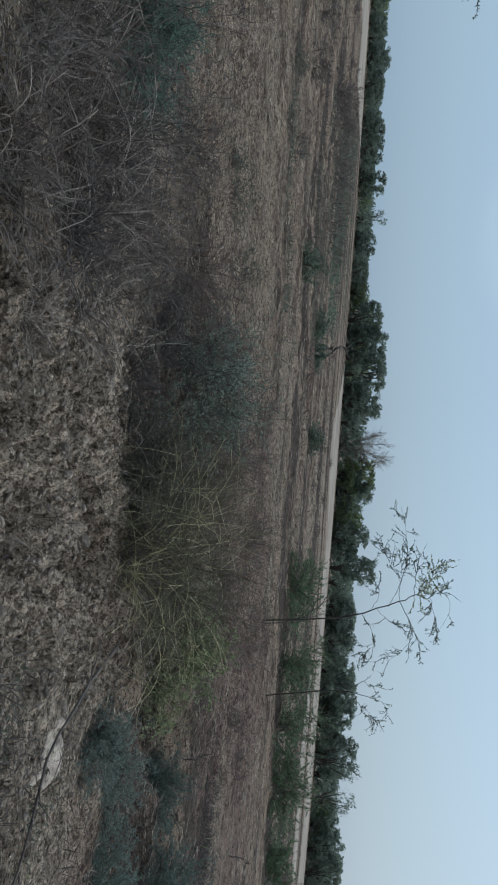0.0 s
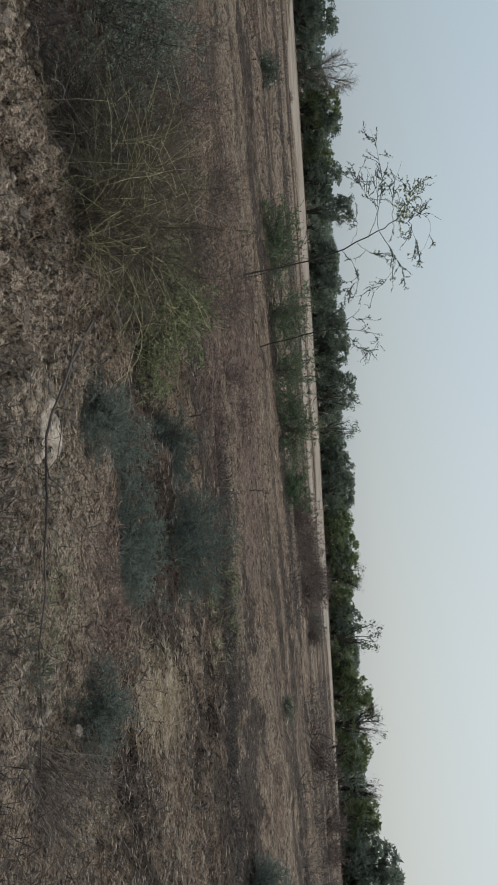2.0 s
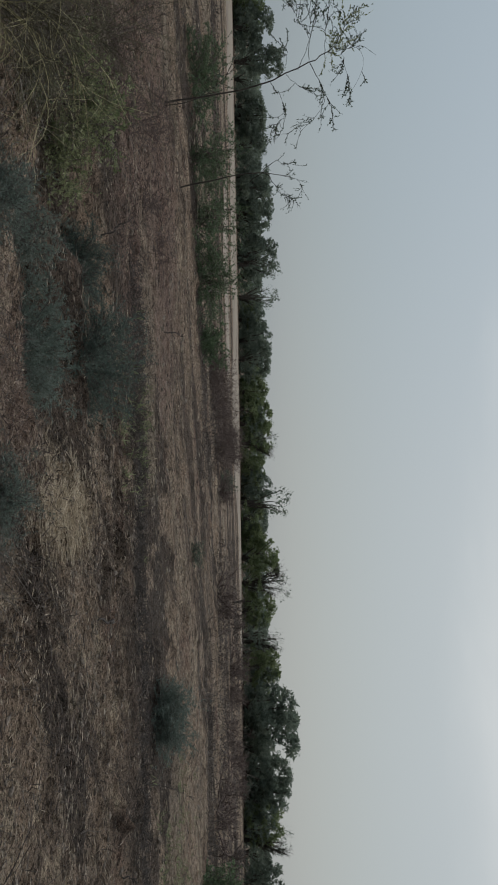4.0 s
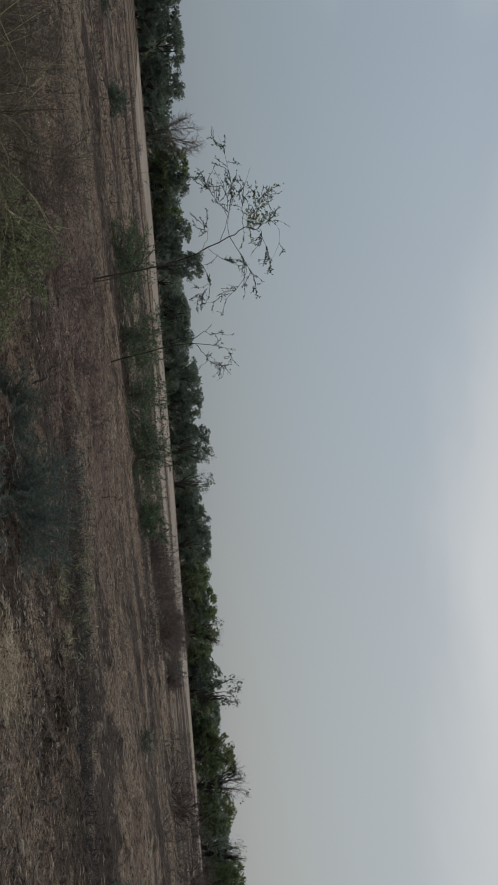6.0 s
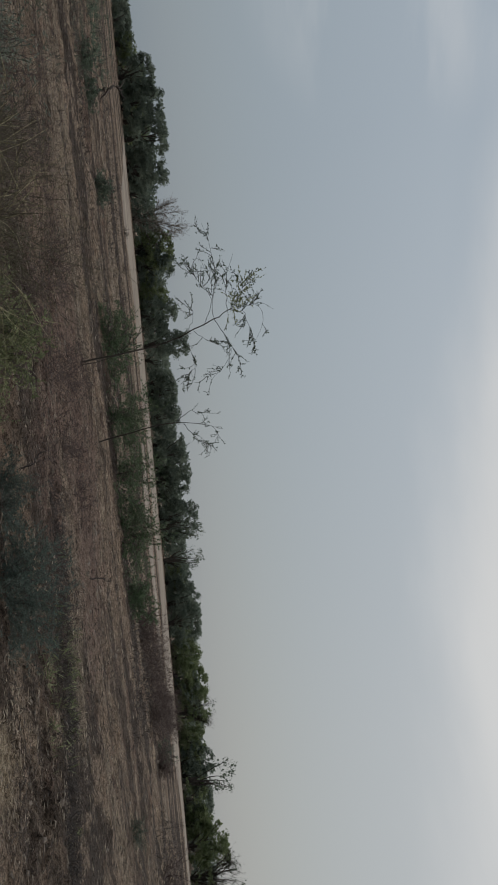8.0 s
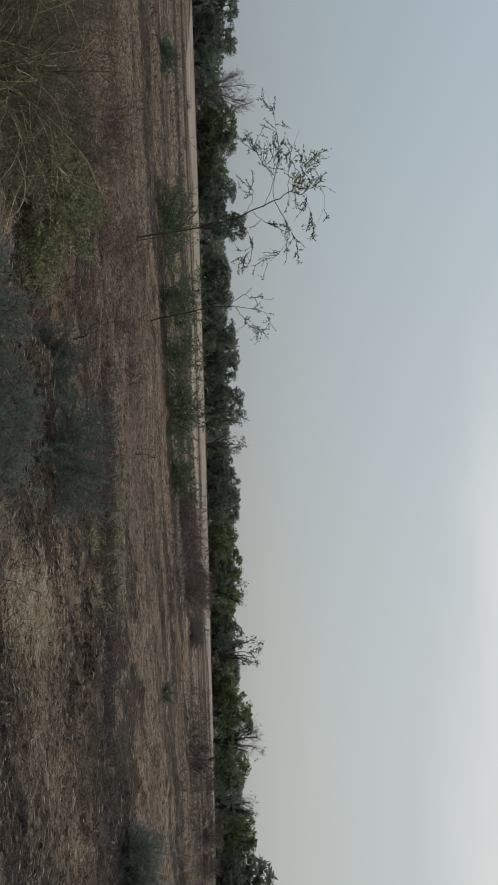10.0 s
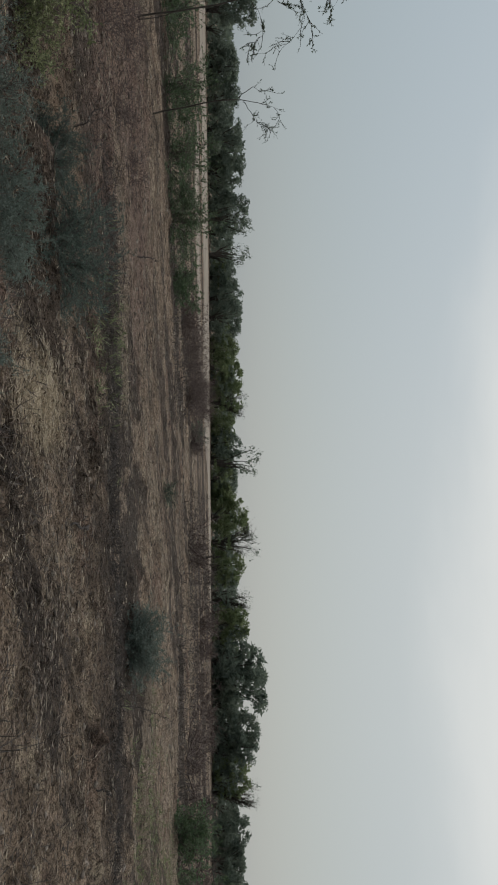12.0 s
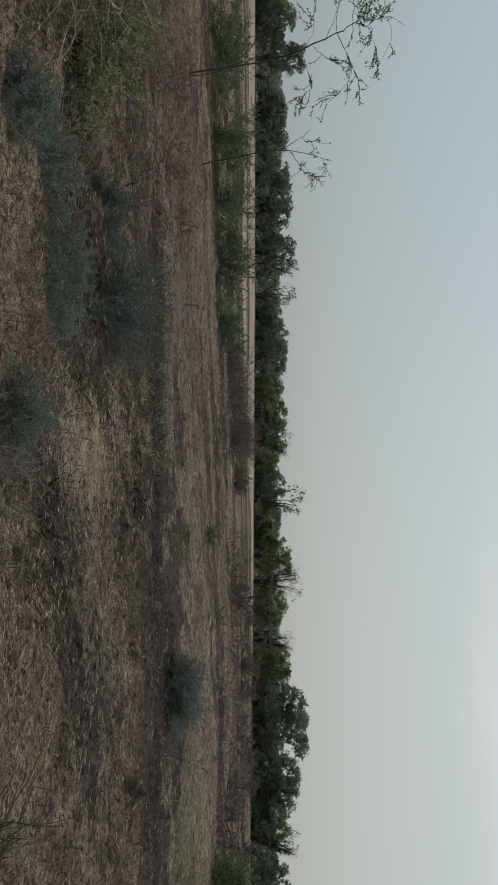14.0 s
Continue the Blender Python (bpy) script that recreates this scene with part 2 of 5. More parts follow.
# soil: brown-grey earth with straw-coloured and darker patches, streaked across the view; crevice shade painted in
def soil_material():
    m = bpy.data.materials.new("dry_field_soil")
    m.use_nodes = True
    n, l = m.node_tree.nodes, m.node_tree.links
    shader = n["Principled BSDF"]
    shader.inputs["Roughness"].default_value = 0.95
    shader.inputs["Specular IOR Level"].default_value = 0.15
    where = n.new("ShaderNodeTexCoord")

    def noise_at(scale, detail, rough, stretch=None):
        tex = n.new("ShaderNodeTexNoise")
        tex.inputs["Scale"].default_value, tex.inputs["Detail"].default_value, tex.inputs["Roughness"].default_value = scale, detail, rough
        if stretch:
            mp = n.new("ShaderNodeMapping")
            mp.inputs["Rotation"].default_value = (0, 0, radians(stretch[0]))
            mp.inputs["Scale"].default_value = (stretch[1], stretch[2], 1)
            l.new(where.outputs["Object"], mp.inputs["Vector"])
            l.new(mp.outputs["Vector"], tex.inputs["Vector"])
        else:
            l.new(where.outputs["Object"], tex.inputs["Vector"])
        return tex

    def blend(a, b, fac, low, high, kind="MIX"):
        r = n.new("ShaderNodeMapRange")
        r.inputs["From Min"].default_value, r.inputs["From Max"].default_value = low, high
        l.new(fac, r.inputs["Value"])
        x = n.new("ShaderNodeMix")
        x.data_type, x.blend_type = "RGBA", kind
        l.new(r.outputs["Result"], x.inputs["Factor"])
        for socket, c in (("A", a), ("B", b)):
            if isinstance(c, tuple):
                x.inputs[socket].default_value = (*c, 1)
            else:
                l.new(c, x.inputs[socket])
        return x.outputs["Result"]

    fields = noise_at(0.4, 6, 0.62, (30, 0.16, 1.0))
    streak = noise_at(1.7, 9, 0.74)
    patch = noise_at(0.6, 9, 0.7)
    tuft = noise_at(6.0, 8, 0.75)
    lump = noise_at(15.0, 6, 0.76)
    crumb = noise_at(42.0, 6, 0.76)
    grit = noise_at(90.0, 4, 0.7)
    c = blend((0.26, 0.207, 0.166), (0.41, 0.318, 0.247), patch.outputs["Fac"], 0.43, 0.57)
    c = blend(c, (0.52, 0.44, 0.345), streak.outputs["Fac"], 0.53, 0.60)
    c = blend(c, (0.135, 0.105, 0.087), fields.outputs["Fac"], 0.505, 0.565)
    c = blend(c, (0.26, 0.18, 0.145), noise_at(0.5, 7, 0.68).outputs["Fac"], 0.54, 0.64)

    def region(c, x, y, wide, deep, turn, tint, most):
        """A patch of another ground tint round a place, with a frayed edge."""
        mp = n.new("ShaderNodeMapping")
        mp.vector_type = "TEXTURE"
        mp.inputs["Location"].default_value = (x, y, 0)
        mp.inputs["Rotation"].default_value = (0, 0, radians(turn))
        mp.inputs["Scale"].default_value = (wide, deep, 50)
        l.new(where.outputs["Object"], mp.inputs["Vector"])
        g = n.new("ShaderNodeTexGradient")
        g.gradient_type = "SPHERICAL"
        l.new(mp.outputs["Vector"], g.inputs["Vector"])
        mul = n.new("ShaderNodeMath")
        mul.operation = "MULTIPLY_ADD"
        mul.inputs[1].default_value = 1.6
        mul.inputs[2].default_value = -0.8
        l.new(patch.outputs["Fac"], mul.inputs[0])
        add = n.new("ShaderNodeMath")
        l.new(g.outputs["Fac"], add.inputs[0])
        l.new(mul.outputs["Value"], add.inputs[1])
        r = n.new("ShaderNodeMapRange")
        r.inputs["From Min"].default_value, r.inputs["From Max"].default_value = 0.12, 0.42
        r.inputs["To Max"].default_value = most
        l.new(add.outputs["Value"], r.inputs["Value"])
        mix = n.new("ShaderNodeMix")
        mix.data_type = "RGBA"
        mix.inputs["B"].default_value = (*tint, 1)
        l.new(r.outputs["Result"], mix.inputs["Factor"])
        l.new(c, mix.inputs["A"])
        return mix.outputs["Result"]

    bands = noise_at(0.16, 6, 0.66, (4, 0.14, 1.0))
    c = blend(c, (0.095, 0.075, 0.064), bands.outputs["Fac"], 0.52, 0.55)
    c = blend((0.40, 0.335, 0.27), c, bands.outputs["Fac"], 0.42, 0.46)
    c = region(c, -3.6, 10.8, 5.5, 4.0, 20, (0.40, 0.335, 0.268), 0.75)  # pale clods left of the gully
    c = region(c, 4.4, 13.8, 6.0, 5.0, 20, (0.28, 0.20, 0.175), 0.8)  # plum-brown earth round the saplings
    c = region(c, 9.6, 8.4, 6.5, 1.7, -46, (0.10, 0.078, 0.067), 0.75)  # dark littered row in the open field, its furrow shadow painted in
    c = region(c, 4.85, 5.65, 1.5, 0.6, 49, (0.5, 0.405, 0.295), 0.5)  # straw-covered patch
    c = region(c, 3.3, 5.0, 1.2, 0.7, 30, (0.27, 0.185, 0.15), 0.7)  # reddish ledge
    c = region(c, 15.5, 9.6, 3.5, 1.4, -40, (0.37, 0.31, 0.25), 0.7)  # pale row further out
    c = region(c, 6.5, 11.6, 3.0, 1.2, -25, (0.40, 0.34, 0.27), 0.6)
    c = region(c, 0.55, 4.5, 4.4, 2.1, -18, (0.62, 0.53, 0.445), 0.95)  # pale grey crumbs of the near bank
    c = region(c, 1.25, 5.9, 1.9, 1.3, 0, (0.46, 0.38, 0.31), 0.9)  # broken earth along the rim
    c = region(c, 2.0, 6.5, 0.9, 0.8, 0, (0.38, 0.275, 0.22), 0.6)  # red earth below the leafy bush
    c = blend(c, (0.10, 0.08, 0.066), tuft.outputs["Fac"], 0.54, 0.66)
    # dark specks, coarse to fine, paint in the shade between clods and crumbs
    fine_shade = noise_at(85.0, 5, 0.72)
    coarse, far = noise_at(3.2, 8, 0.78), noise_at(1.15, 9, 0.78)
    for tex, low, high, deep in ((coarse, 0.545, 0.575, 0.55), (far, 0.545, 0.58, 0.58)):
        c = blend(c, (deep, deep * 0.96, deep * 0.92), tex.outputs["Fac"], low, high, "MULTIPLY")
    for tex, low, high, deep in ((lump, 0.535, 0.56, 0.40), (crumb, 0.54, 0.562, 0.33), (fine_shade, 0.55, 0.575, 0.38)):
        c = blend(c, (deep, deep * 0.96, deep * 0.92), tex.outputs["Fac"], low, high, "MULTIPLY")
    c = blend(c, (1.0, 0.93, 0.85), grit.outputs["Fac"], 0.60, 1.10, "SCREEN")
    warm = n.new("ShaderNodeMix")
    warm.data_type, warm.blend_type = "RGBA", "MULTIPLY"
    warm.inputs["Factor"].default_value = 1.0
    warm.inputs["B"].default_value = (1.19, 1.135, 1.06, 1)
    l.new(c, warm.inputs["A"])
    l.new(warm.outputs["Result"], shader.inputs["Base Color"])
    total = n.new("ShaderNodeMath")
    total.operation = "MULTIPLY_ADD"
    total.inputs[1].default_value = 0.35
    l.new(grit.outputs["Fac"], total.inputs[0])
    more = n.new("ShaderNodeMath")
    more.operation = "ADD"
    l.new(crumb.outputs["Fac"], more.inputs[0])
    l.new(lump.outputs["Fac"], more.inputs[1])
    l.new(more.outputs["Value"], total.inputs[2])
    for size, share in ((26.0, 0.55), (64.0, 0.3)):
        cells = n.new("ShaderNodeTexVoronoi")
        cells.inputs["Scale"].default_value = size
        l.new(where.outputs["Object"], cells.inputs["Vector"])
        sink = n.new("ShaderNodeMath")
        sink.operation = "MULTIPLY_ADD"
        sink.inputs[1].default_value = -share
        l.new(cells.outputs["Distance"], sink.inputs[0])
        l.new(total.outputs["Value"], sink.inputs[2])
        total = sink
    b = n.new("ShaderNodeBump")
    b.inputs["Strength"].default_value, b.inputs["Distance"].default_value = 1.0, 0.10
    l.new(total.outputs["Value"], b.inputs["Height"])
    l.new(b.outputs["Normal"], shader.inputs["Normal"])
    return m


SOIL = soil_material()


# ---- mesh helpers ----
def quads(name, verts, faces, mat, smooth=False):
    """A mesh of quads from arrays."""
    verts, faces = np.asarray(verts, np.float32).reshape(-1, 3), np.asarray(faces, np.int32).reshape(-1, 4)
    me = bpy.data.meshes.new(name)
    me.vertices.add(len(verts))
    me.vertices.foreach_set("co", verts.ravel())
    me.loops.add(faces.size)
    me.loops.foreach_set("vertex_index", faces.ravel())
    me.polygons.add(len(faces))
    me.polygons.foreach_set("loop_start", np.arange(0, faces.size, 4, dtype=np.int32))
    if smooth:
        me.polygons.foreach_set("use_smooth", np.ones(len(faces), bool))
    me.materials.append(mat)
    me.update(calc_edges=True)
    me.validate()
    return me


def joined(chunks):
    """Several (verts, faces) as one."""
    vs, fs, at = [], [], 0
    for v, f in chunks:
        v, f = v.reshape(-1, 3), f.reshape(-1, 4)
        vs.append(v)
        fs.append(f + at)
        at += len(v)
    return np.concatenate(vs), np.concatenate(fs)


def unit(v):
    return v / np.maximum(np.linalg.norm(v, axis=-1, keepdims=True), 1e-9)


def tubes(lines, radii, sides=3):
    """Round stems: lines (n, k, 3) with radii (n, k)."""
    n, k, _ = lines.shape
    along = unit(np.gradient(lines, axis=1))
    ref = np.where(np.abs(along[..., 2:3]) > 0.9, np.array([1.0, 0, 0]), np.array([0, 0, 1.0]))
    a = unit(np.cross(along, ref))
    b = np.cross(along, a)
    ang = np.arange(sides) * 2 * np.pi / sides
    ring = a[:, :, None] * np.cos(ang)[:, None] + b[:, :, None] * np.sin(ang)[:, None]
    v = lines[:, :, None] + ring * radii[:, :, None, None]
    i, j, s = np.meshgrid(np.arange(n), np.arange(k - 1), np.arange(sides), indexing="ij")
    s2 = (s + 1) % sides
    base = (i * k + j) * sides
    f = np.stack([base + s, base + s2, base + sides + s2, base + sides + s], -1)
    return v.reshape(-1, 3), f.reshape(-1, 4)


def leaf_blades(at, way, length, width, rng):
    """Folded diamond leaves that start at a point and go a way."""
    n = len(at)
    side = unit(np.cross(way, unit(rng.normal(size=(n, 3)))))
    up = np.cross(side, way)
    length, width = np.broadcast_to(length, n)[:, None], np.broadcast_to(width, n)[:, None]
    v = np.stack([at, at + way * length * 0.45 + side * width / 2 + up * width * 0.15, at + way * length, at + way * length * 0.45 - side * width / 2 + up * width * 0.15], 1)
    return v.reshape(-1, 3), (np.arange(n)[:, None] * 4 + np.arange(4)).reshape(-1, 4)


def grow(rng, start, way, length, k=5, wobble=0.25, droop=0.0):
    """Wandering stems from their starts: (n, k, 3)."""
    pts, way = [start], way.copy()
    step = (length / (k - 1))[:, None]
    for _ in range(k - 1):
        way = unit(way + rng.normal(size=way.shape) * wobble + np.array([0, 0, -droop]))
        pts.append(pts[-1] + way * step)
    return np.stack(pts, 1)


def sprout(rng, lines, count, length, spread, k=4, wobble=0.25, droop=0.0, lo=0.25, hi=1.0):
    """Side shoots from random places of the lines."""
    n, kk, _ = lines.shape
    i, u = rng.integers(0, n, count), rng.uniform(lo, hi, count) * (kk - 1)
    j = np.minimum(u.astype(int), kk - 2)
    a, b = lines[i, j], lines[i, j + 1]
    start = a + (b - a) * (u - j)[:, None]
    way = unit(unit(b - a) + rng.normal(size=(count, 3)) * spread)
    return grow(rng, start, way, length * rng.uniform(0.5, 1.2, count), k, wobble, droop)


def taper(n, k, r0, r1):
    return np.broadcast_to(np.linspace(r0, r1, k), (n, k))


def smooth_line(points, k):
    """k points along a soft curve through a few."""
    p = np.array(points, float)
    u = np.linspace(0, len(p) - 1, k)
    q = np.stack([np.interp(u, np.arange(len(p)), p[:, c]) for c in range(3)], -1)
    for _ in range(2):
        q[1:-1] = (q[:-2] + 2 * q[1:-1] + q[2:]) / 4
    return q


def part(name, mesh, parent, label=""):
    ob = new(name, mesh)
    ob.parent = parent
    return tagged(ob, label)


def thing(name, x, y, z, label, category, group=""):
    ob = new(name)
    ob.empty_display_size = 0.2
    ob.location = (x, y, z)
    return tagged(ob, label, category, group)


# ---- ground ----
TABLE = np.random.default_rng(5).random((256, 256))


def value_noise(x, y):
    xi, yi = np.floor(x).astype(int), np.floor(y).astype(int)
    fx, fy = x - xi, y - yi
    fx, fy = fx * fx * (3 - 2 * fx), fy * fy * (3 - 2 * fy)
    a, b = TABLE[xi % 256, yi % 256], TABLE[(xi + 1) % 256, yi % 256]
    c, d = TABLE[xi % 256, (yi + 1) % 256], TABLE[(xi + 1) % 256, (yi + 1) % 256]
    return (a + (b - a) * fx) * (1 - fy) + (c + (d - c) * fx) * fy


def fbm(x, y, octaves=4):
    total, amp = 0.0, 0.5
    for o in range(octaves):
        total = total + amp * value_noise(x * 2 ** o + 17.3 * o, y * 2 ** o + 9.1 * o)
        amp /= 2
    return total


def bell(v, at, width):
    return np.exp(-((v - at) / width) ** 2)


def step_up(v, at, width):
    return 1 / (1 + np.exp(-np.clip((v - at) / width, -40, 40)))


def lumps_of(x, y, cell, seed):
    """Rounded clods, one to a cell of a loose lattice, with cracks between: 0 to about 1."""
    gx, gy = x / cell, y / cell
    xi, yi = np.floor(gx).astype(int), np.floor(gy).astype(int)
    best = np.zeros_like(gx)
    for ox in (-1, 0, 1):
        for oy in (-1, 0, 1):
            cx, cy = xi + ox, yi + oy
            u = TABLE[(cx * 7 + seed) % 256, (cy * 13 + seed * 3) % 256]
            v = TABLE[(cx * 11 + seed * 5) % 256, (cy * 5 + seed) % 256]
            w = TABLE[(cx * 3 + seed * 2) % 256, (cy * 17 + seed * 7) % 256]
            q = TABLE[(cx * 19 + seed) % 256, (cy * 7 + seed * 11) % 256]
            size = 0.35 + 0.5 * w
            dx, dy = gx - cx - u, gy - cy - v
            lean = (q - 0.5) * 1.2 * (dx + dy)
            best = np.maximum(best, np.sqrt(np.clip(1 - (dx * dx * (0.7 + 0.8 * q) + dy * dy * (1.5 - 0.8 * q)) / size ** 2, 0, 1)) * size * (0.5 + q) + lean * 0.25 * (dx * dx + dy * dy < size ** 2))
    return best


def land(x, y):
    """Height of the ground."""
    x, y = np.asarray(x, float), np.asarray(y, float)
    r = np.hypot(x, y)
    az = np.degrees(np.arctan2(x, y))
    near = np.exp(-(r / 15) ** 2) * step_up(r, 2.7, 0.2)
    h = 0.16 * (fbm(x / 2.6, y / 2.6, 3) - 0.44) * np.exp(-(r / 40) ** 2) + 0.25 * (fbm(x / 18 + 3, y / 18, 3) - 0.44) * np.exp(-((r - 40) / 30) ** 2)
    bank = step_up(az, -14, 3) * (1 - step_up(az, 19, 2)) * (1 - step_up(r, 6.3, 0.5)) * step_up(r, 2.9, 0.15)
    rough = 0.3 + 0.5 * step_up(fbm(x / 1.1 + 7, y / 1.1 + 3, 2), 0.38, 0.05) + 0.8 * bank
    warp = 0.16 * (fbm(x / 0.16, y / 0.16 + 9, 3) - 0.44)
    warp2 = 0.16 * (fbm(x / 0.16 + 40, y / 0.16, 3) - 0.44)
    grainy = 0.035 * lumps_of(x + 0.5 * warp, y + 0.5 * warp2, 0.085, 21) * bank
    crumble = np.abs(fbm(x / 0.13 + 31, y / 0.13, 4) - 0.46)
    clod = 0.03 * lumps_of(x + 1.6 * warp, y + 1.6 * warp2, 0.27, 3) + 0.012 * lumps_of(x + warp2, y - warp, 0.1, 8) + 0.30 * crumble + 0.075 * (fbm(x / 0.05, y / 0.05 + 3, 2) - 0.36)
    holes = 0.11 * bank * step_up(fbm(x / 0.2 + 13, y / 0.2 + 2, 4), 0.57, 0.018)
    blocks = 0.075 * lumps_of(x + 1.3 * warp, y + 1.3 * warp2, 0.34, 33) * bank
    cracks = (0.05 * bank + 0.018 * near) * np.exp(-((fbm(x / 0.42 + 5, y / 0.42 + 44, 4) - 0.46) / 0.012) ** 2)
    open_field = step_up(az, 17, 2) * near
    flakes = open_field * (0.05 * np.abs(fbm(x / 0.22 + 3, y / 0.22 + 71, 4) - 0.46) + 0.02 * lumps_of(x + warp, y + warp2, 0.16, 51))
    for cx, cy, wide, deep in ((0.66, 4.92, 0.10, 0.2), (0.5, 4.66, 0.06, 0.12), (0.82, 4.6, 0.07, 0.12), (1.3, 4.9, 0.06, 0.1), (0.25, 5.1, 0.05, 0.1), (1.75, 6.35, 0.09, 0.15)):
        holes = holes + deep * np.exp(-(((x - cx + warp) ** 2 + (y - cy + warp2) ** 2) / wide ** 2) ** 2)
    h = h + near * rough * (clod - 0.04) + 0.6 * grainy + blocks - cracks + flakes - holes
    # washed-out gullies, one behind the other, with crumbling edges
    wavy = 0.7 * (fbm(x / 1.0 + 50, y / 1.0, 4) - 0.46) + 0.3 * (fbm(x / 0.22 + 70, y / 0.22, 3) - 0.44)
    d1 = r + wavy
    rim = np.interp(az, [-20, -7, 1, 7, 11, 14, 16, 18.5, 20.5, 23, 26, 34], [5.2, 5.4, 5.5, 5.65, 5.75, 6.1, 7.1, 7.3, 6.6, 6.3, 6.45, 6.5])
    left = step_up(az, -17, 3) * (1 - step_up(az, 34, 1.5))
    h = h - 0.2 * left * step_up(d1, rim, 0.09) * (1 - step_up(d1, rim + 1.6, 0.35))
    right = step_up(az, 17, 2) * (1 - step_up(az, 34, 1.5))
    h = h - 0.30 * right * step_up(d1, 8.7, 0.07) * (1 - step_up(d1, 9.7, 0.3)) + 0.06 * right * bell(d1, 8.3, 0.3)
    pit = ((x - 3.3) * 0.93 - (y - 8.1) * 0.37) ** 2 / 0.05 + ((x - 3.3) * 0.37 + (y - 8.1) * 0.93) ** 2 / 0.42
    h = h - 0.38 * np.exp(-pit ** 2)
    h = h - 0.16 * np.exp(-(((x - 3.5) / 0.22) ** 2 + ((y - 3.62) / 0.3) ** 2))  # hollow under the dead stems
    # rows of broken earth across the open field
    s = x * math.sin(radians(42)) + y * math.cos(radians(42)) + 0.6 * (fbm(x / 2 + 11, y / 2, 4) - 0.46) + 5.0 * (fbm(x / 9 + 21, y / 9, 3) - 0.44)
    field = step_up(az, 34, 2)
    lumps = 0.3 + 4.5 * np.clip(fbm(x / 0.4, y / 0.4 + 8, 4) - 0.28, 0, 1)
    for at, width, high in ((6.6, 0.12, 0.05), (7.6, 0.15, 0.06), (8.6, 0.12, 0.05), (9.5, 0.2, 0.10), (10.4, 0.2, 0.16), (12.0, 0.25, 0.08), (13.5, 0.25, 0.10), (15.0, 0.35, 0.16), (17.0, 0.3, 0.10), (19.5, 0.5, 0.16), (22.0, 0.4, 0.12), (25.0, 0.6, 0.16), (29.0, 0.6, 0.14), (34.0, 0.8, 0.16)):
        h = h + 0.5 * field * high * bell(s, at, width) * lumps
    h = h - field * 0.12 * bell(s, 11.1, 0.5) - field * 0.1 * bell(s, 16.0, 0.7)
    t = y + 0.35 * x + 0.7 * (fbm(x / 3 + 2, y / 3, 4) - 0.46) + 6.0 * (fbm(x / 8 + 33, y / 8, 3) - 0.44)
    lefty = 1 - step_up(az, 30, 4)
    for at, width, high in ((9.6, 0.2, 0.08), (10.8, 0.2, 0.10), (12.2, 0.25, 0.10), (13.6, 0.3, 0.12), (15.4, 0.3, 0.12), (17.5, 0.35, 0.14), (20.0, 0.4, 0.14), (23.0, 0.5, 0.16), (27.0, 0.6, 0.16), (32.0, 0.7, 0.16), (38.0, 0.8, 0.18)):
        h = h + 0.4 * lefty * high * bell(t, at, width) * lumps
    return h


def floor_z(x, y):
    return float(land(x, y))


az = np.concatenate([np.arange(-180, -42, 4.6), np.arange(-42, -15, 0.25), np.arange(-15, 26, 0.19), np.arange(26, 98, 0.25), np.arange(98, 180, 4.1)])
rad = [0.25]
while rad[-1] < 4000:
    r = rad[-1]
    rad.append(r * (1.25 if r < 2.6 else 1.0042 if r < 6.4 else 1.0055 if r < 7 else 1.007 if r < 14 else 1.012 if r < 50 else 1.02 if r < 112 else 1.12))
rad = np.array([0.0] + rad)
AA, RR = np.meshgrid(np.radians(az), rad, indexing="ij")
gx, gy = RR * np.sin(AA), RR * np.cos(AA)
gv = np.stack([gx, gy, land(gx, gy)], -1)
na, nr = AA.shape
i, j = np.meshgrid(np.arange(na), np.arange(nr - 1), indexing="ij")
i2 = (i + 1) % na
gf = np.stack([i * nr + j, i * nr + j + 1, i2 * nr + j + 1, i2 * nr + j], -1).reshape(-1, 4)
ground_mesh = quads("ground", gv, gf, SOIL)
ground_mesh.polygons.foreach_set("use_smooth", RR[:, :-1].ravel() > 40)
ground = tagged(new("ground", ground_mesh), "dry brown rough field with crumbled clods and shallow gullies", "ground", kind="structure")

# pale sandy strips in front of the far trees
def sand_strip(az_lo, az_hi, inner, outer, wander, seed):
    sa = np.radians(np.arange(az_lo, az_hi, 0.4))
    deg = np.degrees(sa)
    near_edge = inner(deg) + wander * (fbm(deg / 3 + seed, deg * 0 + 3, 4) - 0.46)
    far_edge = outer(deg) + wander * 0.3 * (fbm(deg / 3 + seed + 30, deg * 0 + 8, 4) - 0.46)
    thin = np.clip(np.minimum(deg - az_lo, az_hi - deg) / 4, 0.02, 1)  # runs out at both ends
    near_edge = far_edge - (far_edge - near_edge) * thin
    sr = near_edge[:, None] + (far_edge - near_edge)[:, None] * np.linspace(0, 1, 7)
    sx, sy = sr * np.sin(sa)[:, None], sr * np.cos(sa)[:, None]
    sv = np.stack([sx, sy, land(sx, sy) + 0.06], -1)
    sv[:, (0, -1), 2] -= 0.12
    ii, jj = np.meshgrid(np.arange(len(sa) - 1), np.arange(6), indexing="ij")
    sf = np.stack([ii * 7 + jj, ii * 7 + jj + 1, (ii + 1) * 7 + jj + 1, (ii + 1) * 7 + jj], -1)
    tagged(new("sand_flat", quads("sand_flat", sv, sf, SAND, smooth=True)), "pale bare sandy strip below the far trees", "ground", kind="structure")


